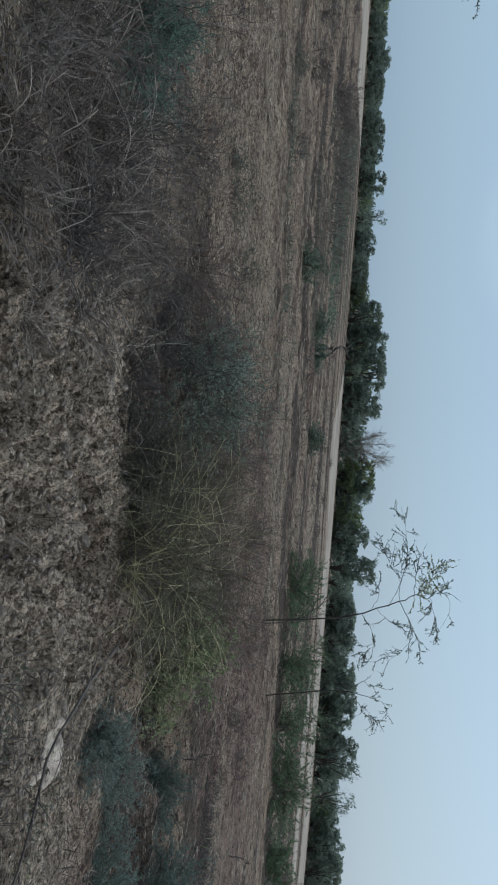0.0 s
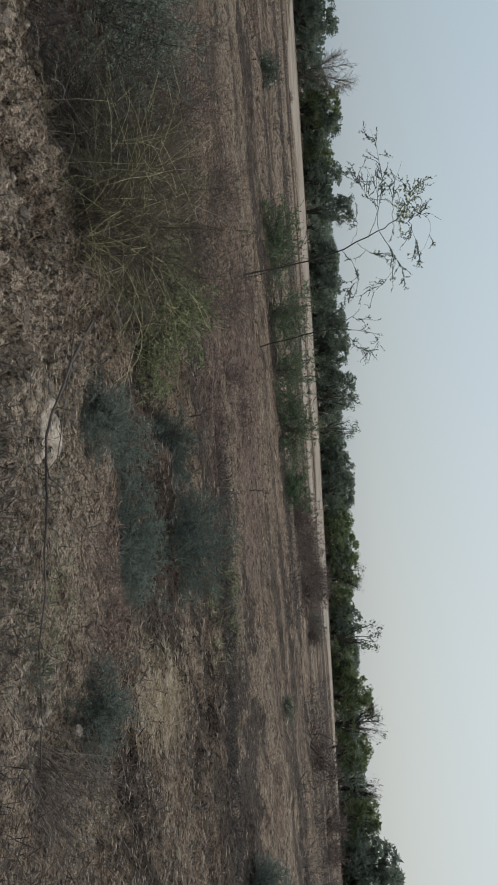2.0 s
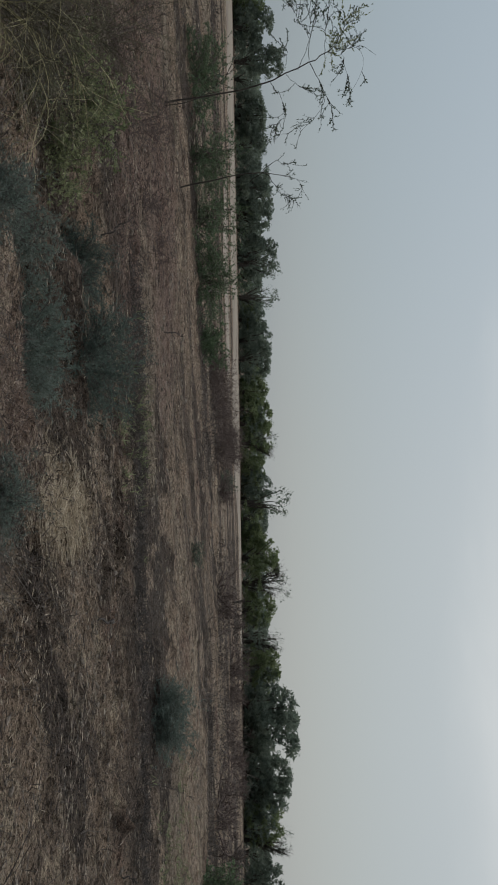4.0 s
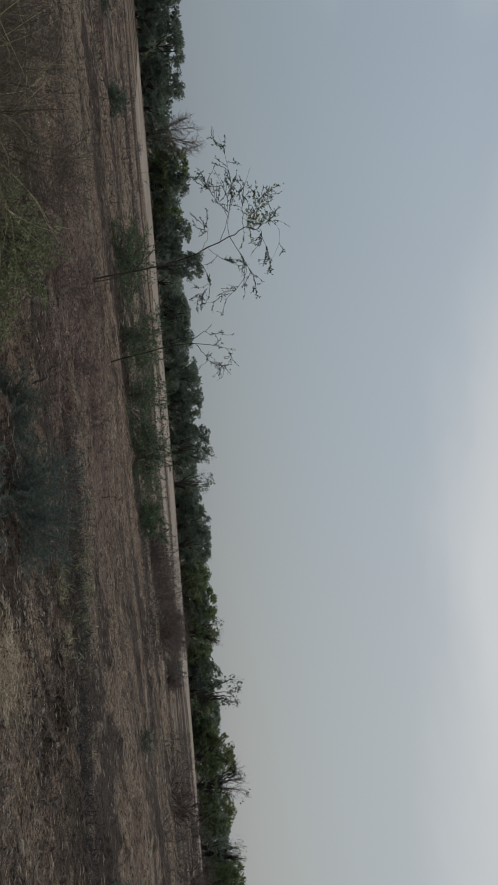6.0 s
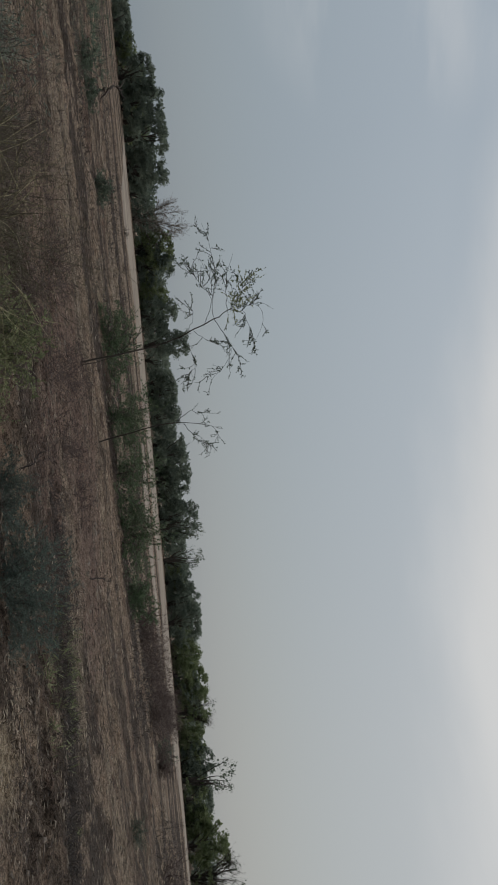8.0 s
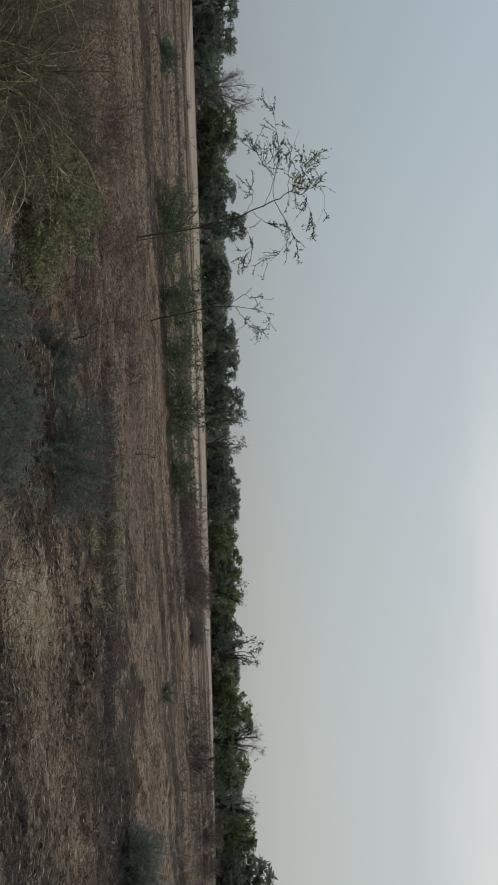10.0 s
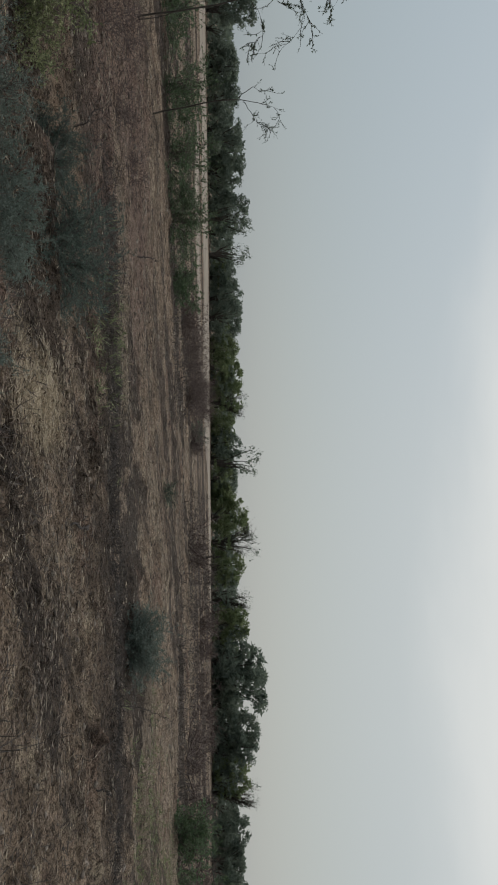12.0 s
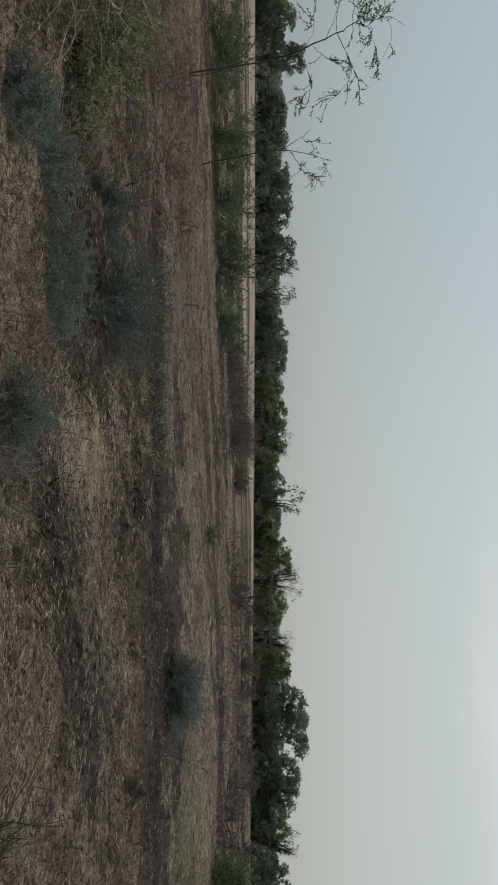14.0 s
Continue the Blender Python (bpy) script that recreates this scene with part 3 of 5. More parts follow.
sand_strip(-6, 50, lambda d: 64 + 22 * step_up(d, 38, 1.5), lambda d: 98 + 0 * d, 16, 40)
sand_strip(14, 32, lambda d: 50 + 0 * d, lambda d: 58 + 0 * d, 6, 55)
sand_strip(-36, -20, lambda d: 66 + 0 * d, lambda d: 97 + 0 * d, 14, 70)


# ---- far trees ----
def far_tree(name, seed, high, wide, leaf_mat, label, bare=False, clumps=60, per=70, leaf=0.345, low=0.04):
    """A tree about high metres tall at the origin: forked trunk with limbs, and a crown of leaf clumps."""
    rng = np.random.default_rng(seed)
    tree = thing(name, 0, 0, 0, label, "tree", "far tree line")
    u = rng.uniform(size=(clumps, 3))
    ang, zz = u[:, 0] * 2 * np.pi, low + (0.95 - low) * u[:, 1] ** 0.85
    reach = np.sqrt(np.clip(1 - ((zz - 0.5) / 0.58) ** 2, 0.05, 1)) * (0.35 + 0.65 * np.sqrt(u[:, 2])) * rng.uniform(0.75, 1.15, clumps)
    centre = np.stack([np.cos(ang) * reach * wide / 2, np.sin(ang) * reach * wide / 2, zz * high], -1)
    ends = centre[rng.permutation(clumps)[:10]]
    start = np.stack([rng.normal(0, 0.12, len(ends)), rng.normal(0, 0.12, len(ends)), np.zeros(len(ends))], -1)
    t = np.linspace(0, 1, 6)[:, None]
    limbs = np.stack([s + (e - s) * np.stack([t[:, 0] ** 1.5, t[:, 0] ** 1.5, t[:, 0]], -1) for s, e in zip(start, ends)])
    limbs[:, 1:-1] += rng.normal(0, 0.10, limbs[:, 1:-1].shape)
    skin = BARK if per else GREY_TWIG
    for limb in limbs:
        part("limb", quads("limb", *tubes(limb[None], taper(1, 6, 0.10 if per else 0.055, 0.03 if per else 0.015), 4), skin), tree)
    trunk_line = np.stack([[[0, 0, -0.3], [0.05, 0, high * 0.12], [0.0, 0.06, high * 0.28]]])
    part("trunk", quads("trunk", *tubes(trunk_line, taper(1, 3, 0.18, 0.11), 7), skin), tree)
    if bare:
        shoots = sprout(rng, limbs, 300, high * 0.2, 0.42, 5, 0.12, lo=0.3)
        fine = sprout(rng, shoots, 900 if per else 1300, high * 0.1, 0.5, 3, 0.15)
        bits = [tubes(shoots, taper(len(shoots), 5, 0.016, 0.006), 3), tubes(fine, taper(len(fine), 3, 0.009, 0.004), 3)]
        tagged(part("brushwood", quads("brushwood", *joined(bits), skin), tree), kind="stuff")
    if not bare or per:
        size = rng.uniform(0.09, 0.17, clumps) * high ** 0.5 * 2.4 * (wide / high) ** 0.3 * 0.62
        sets = []
        for count, near_c, far_c, big in ((per // 5, 0.0, 0.75, 1.6), (per - per // 5, 0.7, 1.06, 0.58)):
            which = np.repeat(np.arange(clumps), count)
            off = unit(rng.normal(size=(len(which), 3))) * rng.uniform(near_c, far_c, (len(which), 1))
            spot = centre[which] + off * size[which][:, None] * np.array([1.15, 1.15, 0.85])
            way = unit(off + rng.normal(size=off.shape) * 0.8)
            sets.append(leaf_blades(spot, way, big * leaf * rng.uniform(0.5, 1.1, len(spot)), big * leaf * 0.62 * rng.uniform(0.6, 1.1, len(spot)), rng))
        v, f = joined(sets)
        tagged(part("crown", quads("crown", v, f, leaf_mat), tree), kind="stuff")
    return tree


DENSE = "dense dark green round-topped tree on the far field edge"
LIGHT = "lighter green leafy tree on the far field edge"
kinds = [
    far_tree("tree", 11, 5.0, 4.6, HAZED_TREE_DARK, DENSE),
    far_tree("tree", 12, 5.0, 5.4, HAZED_TREE_DARK, DENSE, clumps=72),
    far_tree("tree", 13, 5.0, 4.0, HAZED_TREE_DARK, DENSE, clumps=54),
    far_tree("tree", 14, 5.0, 5.0, HAZED_TREE_GREEN, LIGHT),
    far_tree("tree", 15, 5.0, 4.4, HAZED_TREE_GREEN, LIGHT, clumps=56),
]
kinds += [
    far_tree("tree", 31, 5.0, 5.0, HAZED_TREE_DARK, "low dark green tree filling the far field edge", clumps=34, per=36, leaf=0.42),
    far_tree("tree", 32, 5.0, 5.4, HAZED_TREE_GREEN, "low lighter green tree filling the far field edge", clumps=34, per=36, leaf=0.42),
]
airy = far_tree("tree", 16, 5.0, 3.6, HAZED_TREE_DARK, "thin-crowned dark tree with gaps between its branches", clumps=22, per=34, leaf=0.24, low=0.4)
bare_tree = far_tree("bare_tree", 17, 5.0, 4.6, GREY_TWIG, "leafless pale grey tree among green ones", bare=True, per=0)
half_bare = far_tree("tree", 18, 5.0, 4.2, HAZED_TREE_DARK, "half-bare feathery tree standing above the tree line", bare=True, clumps=30, per=26, leaf=0.17, low=0.3)
round_tree = far_tree("tree", 19, 5.0, 3.4, HAZED_TREE_DARK, "dark round-headed tree standing out of the tree line", clumps=80, per=60, leaf=0.26, low=0.3)
TREES = {"r": round_tree, "d": kinds[0], "e": kinds[1], "f": kinds[2], "g": kinds[3], "h": kinds[4], "a": airy, "b": bare_tree, "x": half_bare, "l": kinds[5], "m": kinds[6]}
used = set()
placing = np.random.default_rng(77)


def stand(kind, az_deg, dist, top, spin=None, broad=1.0):
    """Put a far tree at a bearing and distance, its top at a height."""
    a = radians(az_deg)
    x, y = dist * math.sin(a), dist * math.cos(a)
    z = floor_z(x, y) - 0.1
    k = (top - z) / 5.0
    w = k * broad
    m = pose(x, y, z, 0, 0, placing.uniform(0, 360) if spin is None else spin) @ Matrix.Diagonal((w, w, k, 1))
    ob = TREES[kind]
    if kind not in used:
        used.add(kind)
        ob.matrix_basis = m
    else:
        made = ob.copy()
        scene.collection.objects.link(made)
        made.matrix_basis = m
        for child in ob.children:
            c = child.copy()
            scene.collection.objects.link(c)
            c.parent = made


# bearing, height of the top and sort of each tree that stands out, at about 100 m
LEFT_TREES = [("e", -32, 2.4), ("d", -29.5, 2.2), ("f", -27.6, 2.0), ("d", -25.8, 2.7), ("e", -24.0, 2.2), ("f", -21.4, 2.7), ("d", -20.2, 2.7), ("f", -18.1, 3.3), ("a", -15.9, 3.8), ("d", -14.2, 2.7), ("e", -12.3, 2.0), ("h", -10.9, 1.9),
              ("e", -9.0, 4.1), ("d", -7.3, 4.9), ("e", -5.4, 5.0), ("d", -3.4, 4.8), ("b", -0.2, 6.8), ("h", 1.8, 4.7), ("d", 3.0, 4.8), ("g", 5.0, 3.6), ("f", 6.2, 4.5), ("r", 8.2, 5.7)]
MIDDLE_TREES = [("e", 11.4, 3.6), ("d", 13.3, 3.8), ("e", 15.8, 4.0), ("d", 16.6, 4.5), ("f", 17.8, 4.2), ("d", 20.4, 4.9), ("a", 20.9, 5.3), ("a", 23.1, 5.0), ("f", 24.6, 3.5), ("d", 26.1, 4.2), ("e", 27.4, 3.9), ("g", 29.6, 3.6), ("h", 31.4, 4.1),
                ("g", 32.7, 4.1), ("x", 33.2, 4.9), ("g", 34.9, 3.2), ("d", 36.3, 4.0), ("a", 37.4, 6.3), ("e", 38.6, 3.4), ("g", 40.0, 3.2)]
RIGHT_TREES = [("h", 41.2, 4.6), ("x", 43.0, 6.2), ("g", 44.6, 4.2), ("x", 46.8, 5.2), ("h", 48.4, 4.5), ("d", 51.1, 6.2), ("e", 52.7, 6.7), ("f", 55.5, 5.6), ("d", 56.6, 5.3), ("g", 58.0, 4.5), ("x", 59.0, 5.7), ("d", 61.3, 4.3), ("e", 63.0, 3.7),
               ("d", 64.8, 4.0), ("f", 66.2, 4.6), ("e", 67.8, 3.8), ("d", 68.9, 4.9), ("f", 70.3, 4.6), ("d", 72.0, 4.9), ("e", 73.7, 4.4), ("f", 74.8, 4.8), ("d", 76.1, 4.6), ("e", 77.8, 4.9), ("x", 79.0, 5.1), ("d", 80.4, 5.2), ("e", 83, 5.0), ("d", 86, 5.2)]
for row in (LEFT_TREES, MIDDLE_TREES, RIGHT_TREES):
    for kind, bearing, top in row:
        broad = 1.05 if kind == "b" else 0.85 if kind in "axr" else (1.5 if top < 3 else 1.15)
        stand(kind, bearing, 102 + placing.uniform(-2, 3), top, broad=broad)
# lower trees that close the row at its foot
for bearing in np.arange(-36, 90, 1.55):
    low_top = 1.7 if bearing < -10 else 2.7 if bearing < 46 else 3.2
    stand("llmll"[int(placing.integers(5))] if 26 > bearing or bearing > 46 else "mmlmm"[int(placing.integers(5))], bearing + placing.uniform(-0.4, 0.4), 104 + placing.uniform(-3, 4), low_top + placing.uniform(-0.4, 0.5), broad=1.6)

# woods further back, too deep to tell one tree from the next
wrng = np.random.default_rng(90)
wa = np.radians(wrng.uniform(-40, 95, 30000))
wr = wrng.uniform(108, 120, 30000)
cap = np.where(np.degrees(wa) < -10, 1.7, 3.0) * (0.8 + 0.4 * fbm(np.degrees(wa) / 1.2, wa * 0, 3))
wz = wrng.uniform(0, 1, 30000) ** 0.8 * cap
v, f = leaf_blades(np.stack([wr * np.sin(wa), wr * np.cos(wa), wz], -1), unit(wrng.normal(size=(30000, 3))), wrng.uniform(0.4, 0.9, 30000), 0.45, wrng)
tagged(new("far_woods", quads("far_woods", v, f, HAZED_TREE_DARK)), "dark green woods far behind the field edge", "woods", kind="stuff")


# ---- shrubs ----
def shrub(name, x, y, wide, high, seed, label, wood, stems=26, shoots=160, fine=500, leaf=None, leaves=0, length=0.03, width=0.012, wobble=0.25, droop=0.05, thick=0.006, upright=0.3, shoot_len=0.35, fine_len=0.15, sink=0.05, along=0.9, category="shrub", group="", deep=1.0, k=6, bare_to=0.15, lean=(0, 0), spread=1.0):
    """Many-stemmed shrub, wide x high metres: stems, side shoots and fine twigs, with or without leaves."""
    rng = np.random.default_rng(seed)
    root = thing(name, x, y, floor_z(x, y), label, category, group)
    r = wide / 2
    way = rng.normal(size=(stems, 3)) * spread
    way[:, 2] = np.abs(way[:, 2]) + upright
    way[:, :2] += lean
    way = unit(way)
    reach = 1 / np.sqrt((way[:, 0] / r) ** 2 + (way[:, 1] / (r * deep)) ** 2 + (way[:, 2] / high) ** 2) * rng.uniform(0.7, 1.1, stems)
    start = np.stack([rng.normal(0, r * 0.16, stems), rng.normal(0, r * 0.16 * deep, stems), np.full(stems, -sink)], -1)
    a = grow(rng, start, way, reach, k, wobble, droop)
    for _ in range(2):
        a[:, 1:-1] = (a[:, :-2] + 2 * a[:, 1:-1] + a[:, 2:]) / 4
    b = sprout(rng, a, shoots, high * shoot_len * 1.6, 0.7, 4, wobble, droop, bare_to)
    c = sprout(rng, b, fine, high * fine_len * 1.6, 0.8, 3, wobble, droop, 0.1)
    for line in (a, b, c):
        line[..., 2] = np.maximum(line[..., 2], -sink)
    own = min(len(a), 16) if math.hypot(x, y) < 16 else 5
    for line in a[:own]:
        part("stem", quads("stem", *tubes(line[None], taper(1, k, thick, thick * 0.4), 5), wood), root)
    wood_bits = [tubes(a[own:], taper(len(a) - own, k, thick, thick * 0.4), 4), tubes(b, taper(len(b), 4, thick * 0.5, thick * 0.25), 3) if math.hypot(x, y) < 7.6 else tubes(b[:, ::3], taper(len(b), 2, thick * 0.5, thick * 0.25), 3), tubes(c, taper(len(c), 3, thick * 0.35, thick * 0.2), 3) if math.hypot(x, y) < 4.6 else leaf_blades(c[:, 0], unit(c[:, 2] - c[:, 0]), np.linalg.norm(c[:, 2] - c[:, 0], axis=1), thick * 0.8, rng)]
    tagged(part("brushwood", quads("brushwood", *joined(wood_bits), wood), root), kind="stuff")
    if leaf:
        n_b = int(leaves * 0.35)
        sets = []
        for line, count in ((b, n_b), (c, leaves - n_b)):
            i, j = rng.integers(0, len(line), count), rng.integers(0, line.shape[1] - 1, count)
            p, q = line[i, j], line[i, j + 1]
            spot = p + (q - p) * rng.uniform(size=(count, 1))
            sets.append(leaf_blades(spot, unit(unit(q - p) * along + rng.normal(size=(count, 3)) * 0.6), length * rng.uniform(0.5, 1.2, count), width * rng.uniform(0.6, 1.2, count), rng))
        tagged(part("foliage", quads("foliage", *joined(sets), leaf), root), kind="stuff")
    return root


TANGLE = "low tangle of dry grey-brown thorny twigs on the bank"
trng = np.random.default_rng(620)
for x, y, wide, high, mat in ((-1.1, 3.3, 1.5, 0.30, BROWN_TWIG), (-1.75, 3.4, 1.6, 0.38, DUSK_TWIG), (-1.55, 3.9, 1.8, 0.42, BROWN_TWIG), (-2.3, 3.95, 1.7, 0.46, DARK_TWIG), (-1.0, 4.05, 1.5, 0.34, DARK_TWIG), (-1.6, 4.5, 1.7, 0.42, DARK_TWIG), (-1.05, 4.75, 1.5, 0.36, BROWN_TWIG), (-2.0, 5.1, 1.8, 0.45, DUSK_TWIG), (-1.35, 5.35, 1.6, 0.45, BROWN_TWIG), (-2.9, 5.6, 1.8, 0.5, DUSK_TWIG), (-0.55, 3.6, 0.9, 0.16, GREY_TWIG), (-2.7, 4.6, 1.6, 0.4, BROWN_TWIG)):
    shrub("thorn_bush", x, y, wide, high, int(trng.integers(1000, 9000)), TANGLE, mat, 110, 300, 420, wobble=0.2, droop=0.09, thick=0.0046, upright=0.45, k=10, shoot_len=0.5, fine_len=0.22, group="dry thorn tangle", deep=0.9)
for x, y, wide, high, seed in ((-1.2, 3.45, 2.4, 0.42, 121), (-1.2, 4.4, 2.3, 0.5, 122), (-2.0, 4.1, 2.2, 0.55, 123), (-0.7, 4.3, 1.5, 0.35, 124)):
    shrub("thorn_bush", x, y, wide, high, seed, "sparse long pale stems arching over the dark tangle", GREY_TWIG, 44, 70, 60, wobble=0.13, droop=0.1, thick=0.0055, upright=0.6, k=12, group="dry thorn tangle", deep=0.9, shoot_len=0.5)
for x, y, wide, high, seed, mat in ((-2.3, 6.4, 1.7, 0.5, 101, BROWN_TWIG), (-1.3, 6.3, 1.6, 0.46, 102, DUSK_TWIG), (-0.5, 6.15, 1.3, 0.4, 103, DARK_TWIG), (0.35, 6.5, 1.2, 0.42, 104, BROWN_TWIG), (1.0, 7.0, 1.4, 0.45, 105, DUSK_TWIG), (-1.6, 7.6, 1.6, 0.5, 106, PLUM_TWIG), (-0.9, 8.4, 1.4, 0.5, 108, PLUM_TWIG), (0.9, 8.2, 1.6, 0.55, 109, PLUM_TWIG), (0.9, 6.45, 1.1, 0.32, 112, BROWN_TWIG), (-0.9, 6.8, 1.3, 0.5, 116, DARK_TWIG), (2.2, 8.6, 1.2, 0.45, 118, PLUM_TWIG), (0.3, 7.3, 1.5, 0.5, 119, DARK_TWIG), (1.5, 7.6, 1.1, 0.4, 113, DUSK_TWIG)):
    shrub("thorn_bush", x, y, wide, high, seed, "dark leafless thorn bush filling the gully", mat, 60, 420, 1300, wobble=0.24, droop=0.06, thick=0.0045, group="gully shrubs", k=8)
shrub("tamarisk_bush", -2.5, 4.85, 1.15, 0.52, 25, "blue-green feathery bush behind dry twigs", DARK_TWIG, 40, 300, 1100, FERN_LEAF, 30000, 0.026, 0.0055, group="feathery bushes")
shrub("thorn_tree_bush", -0.5, 7.5, 1.5, 0.78, 26, "dark grey-green thorny shrub with feathery leaves", DARK_TWIG, 34, 300, 1100, FEATHER_LEAF, 12000, 0.046, 0.010, wobble=0.2, group="gully shrubs", bare_to=0.4)
shrub("thorn_bush", 0.05, 8.4, 1.9, 0.95, 27, "leafless plum-brown twiggy shrub", PLUM_TWIG, 50, 420, 1600, wobble=0.22, thick=0.005, group="gully shrubs", upright=0.6)
shrub("broom_bush", 0.92, 6.5, 1.8, 1.35, 28, "olive broom-like shrub with arching bare stems", DARK_OLIVE, 70, 620, 3000, OLIVE_LEAF, 9000, 0.03, 0.004, wobble=0.14, droop=0.05, thick=0.0036, group="gully shrubs", upright=1.2, k=12, bare_to=0.45, shoot_len=0.25, fine_len=0.13, lean=(0, -0.15))
shrub("broom_bush", 0.95, 6.45, 1.8, 1.42, 131, "thin yellow arching stems of a broom shrub above the gully", YELLOW_TWIG, 60, 260, 300, wobble=0.23, droop=0.13, thick=0.0042, upright=1.8, k=14, bare_to=0.5, shoot_len=0.25, fine_len=0.1, lean=(0, -0.2), group="gully shrubs")
shrub("thorn_bush", 0.25, 6.5, 1.3, 0.55, 29, "dark shrub thicket in the gully", DARK_TWIG, 50, 360, 1200, GREY_LEAF, 2600, 0.024, 0.008, group="gully shrubs")
shrub("leafy_bush", 2.0, 7.9, 0.95, 0.6, 30, "light green small-leaved bush sprawling in the gully", BROWN_TWIG, 22, 170, 520, LIME_LEAF, 6400, 0.042, 0.018, wobble=0.3, upright=0.9, group="gully shrubs", bare_to=0.35)
shrub("leafy_bush", 2.55, 7.75, 0.8, 0.42, 31, "light green small-leaved bush sprawling in the gully", BROWN_TWIG, 20, 140, 420, LIME_LEAF, 4200, 0.036, 0.015, wobble=0.3, group="gully shrubs")
shrub("thorn_bush", 1.75, 7.3, 0.9, 0.32, 32, "thin grey-green twiggy bush at the gully edge", GREY_TWIG, 24, 160, 500, GREY_LEAF, 1500, 0.022, 0.008, group="gully shrubs")
for x, y, wide, high, seed in ((0.2, 6.1, 1.3, 0.6, 132), (-0.7, 5.9, 1.4, 0.5, 133), (1.5, 7.0, 1.2, 0.5, 134)):
    shrub("dry_bramble", x, y, wide, high, seed, "sparse arching pale dry stems above the gully", PALE_TWIG, 16, 40, 60, wobble=0.22, droop=0.14, thick=0.004, upright=0.6, k=10, group="gully shrubs")
FUZZ = "soft grey-teal feathery bush rooted in the gully"
for x, y, wide, high, seed, amount in ((2.1, 5.35, 0.75, 0.30, 41, 0.4), (3.5, 5.95, 1.2, 0.45, 42, 1.0), (2.65, 6.25, 0.8, 0.36, 43, 0.6), (4.4, 7.45, 1.15, 0.62, 44, 1.0), (3.7, 8.5, 0.8, 0.42, 45, 0.8), (3.66, 4.2, 0.62, 0.28, 46, 0.4)):
    shrub("tamarisk_bush", x, y, wide, high, seed, FUZZ, DARK_TWIG, 44, 360, 1300, DARK_TEAL if y > 7 else TEAL_LEAF, int(36000 * wide * amount), 0.028, 0.0055, wobble=0.2, thick=0.0035, group="feathery bushes")
# dry brush across the middle ground
for x, y, wide, high, seed in ((-0.8, 9.8, 1.9, 0.5, 151), (0.1, 10.4, 1.8, 0.45, 152), (1.9, 10.6, 1.9, 0.45, 153), (2.9, 11.8, 2.2, 0.4, 51), (4.3, 12.6, 2.2, 0.35, 52), (3.6, 14.8, 2.6, 0.45, 53), (1.6, 13.2, 2.0, 0.45, 54), (5.6, 14.2, 2.2, 0.3, 55)):
    shrub("dry_brush", x, y, wide, high, seed, "low plum-brown dry brush covering the ground", PLUM_TWIG, 50, 240, 700, wobble=0.3, thick=0.005, group="dry brush")
BUSHY = "bright green leafy bush in front of the sandy strip"
for x, y, wide, high, seed in ((4.4, 24.6, 2.4, 1.0, 61), (6.4, 24.2, 2.6, 1.45, 62), (8.2, 23.6, 2.4, 1.35, 63), (9.8, 23.4, 2.2, 1.2, 64), (12.2, 23.8, 1.6, 0.8, 65)):
    shrub("green_bush", x, y, wide, high, seed, BUSHY, BROWN_TWIG, 26, 160, 500, GREEN_LEAF, 11000, 0.075, 0.022, thick=0.012, group="green bushes")
for x, y, wide, high, seed in ((-4.7, 20.6, 1.3, 0.5, 66), (-4.1, 28.1, 2.0, 0.5, 67), (-0.3, 28.8, 1.5, 0.6, 68), (-3.2, 28.6, 1.6, 0.4, 69)):
    shrub("dark_bush", x, y, wide, high, seed, "small dark green bush alone on the open field", DARK_TWIG, 22, 130, 400, GREY_LEAF, 3000, 0.07, 0.03, thick=0.01, group="field bushes")
for x, y, wide, high, seed in ((-13.2, 30.5, 3.5, 0.9, 70), (-11.6, 33.5, 3.5, 0.8, 71), (-14.6, 37, 4.0, 0.9, 72)):
    shrub("dry_brush", x, y, wide, high, seed, "dark brown dry scrub on the open field", BROWN_TWIG, 40, 220, 700, wobble=0.25, thick=0.012, group="field scrub")
for x, y, wide, high, seed in ((15.2, 27.6, 3.2, 1.0, 73), (17.6, 29.6, 3.2, 1.0, 74), (20.2, 32.0, 3.4, 1.05, 75), (22.6, 34.6, 3.4, 1.0, 76), (26.0, 39.0, 4.0, 1.0, 77), (30.0, 44.0, 4.5, 1.0, 78), (19.5, 28.5, 3.0, 0.8, 79), (23.5, 31.0, 3.0, 0.7, 80)):
    shrub("dry_brush", x, y, wide, high, seed, "dark brown leafless scrub in a long row", PLUM_TWIG, 60, 380, 1200, wobble=0.22, thick=0.012, group="field scrub")
frng = np.random.default_rng(501)
for n in range(22):
    a, d = radians(frng.uniform(-31, 6)), frng.uniform(15, 62)
    shrub("dry_brush", d * math.sin(a), d * math.cos(a), frng.uniform(1.2, 3.2), frng.uniform(0.2, 0.4), 560 + n, "low brown scrub on the open field", BROWN_TWIG, 18, 80, 320, wobble=0.25, thick=0.012, group="field scrub")
for n in range(9):
    a, d = radians(frng.uniform(-29, 3)), frng.uniform(9, 20)
    shrub("green_weed", d * math.sin(a), d * math.cos(a), frng.uniform(0.5, 1.0), frng.uniform(0.2, 0.35), 590 + n, "small grey-green weed on the open field", BROWN_TWIG, 14, 60, 160, DUSTY_LEAF, 700, 0.04, 0.013, thick=0.005, group="field weeds", category="weed")
srng = np.random.default_rng(500)
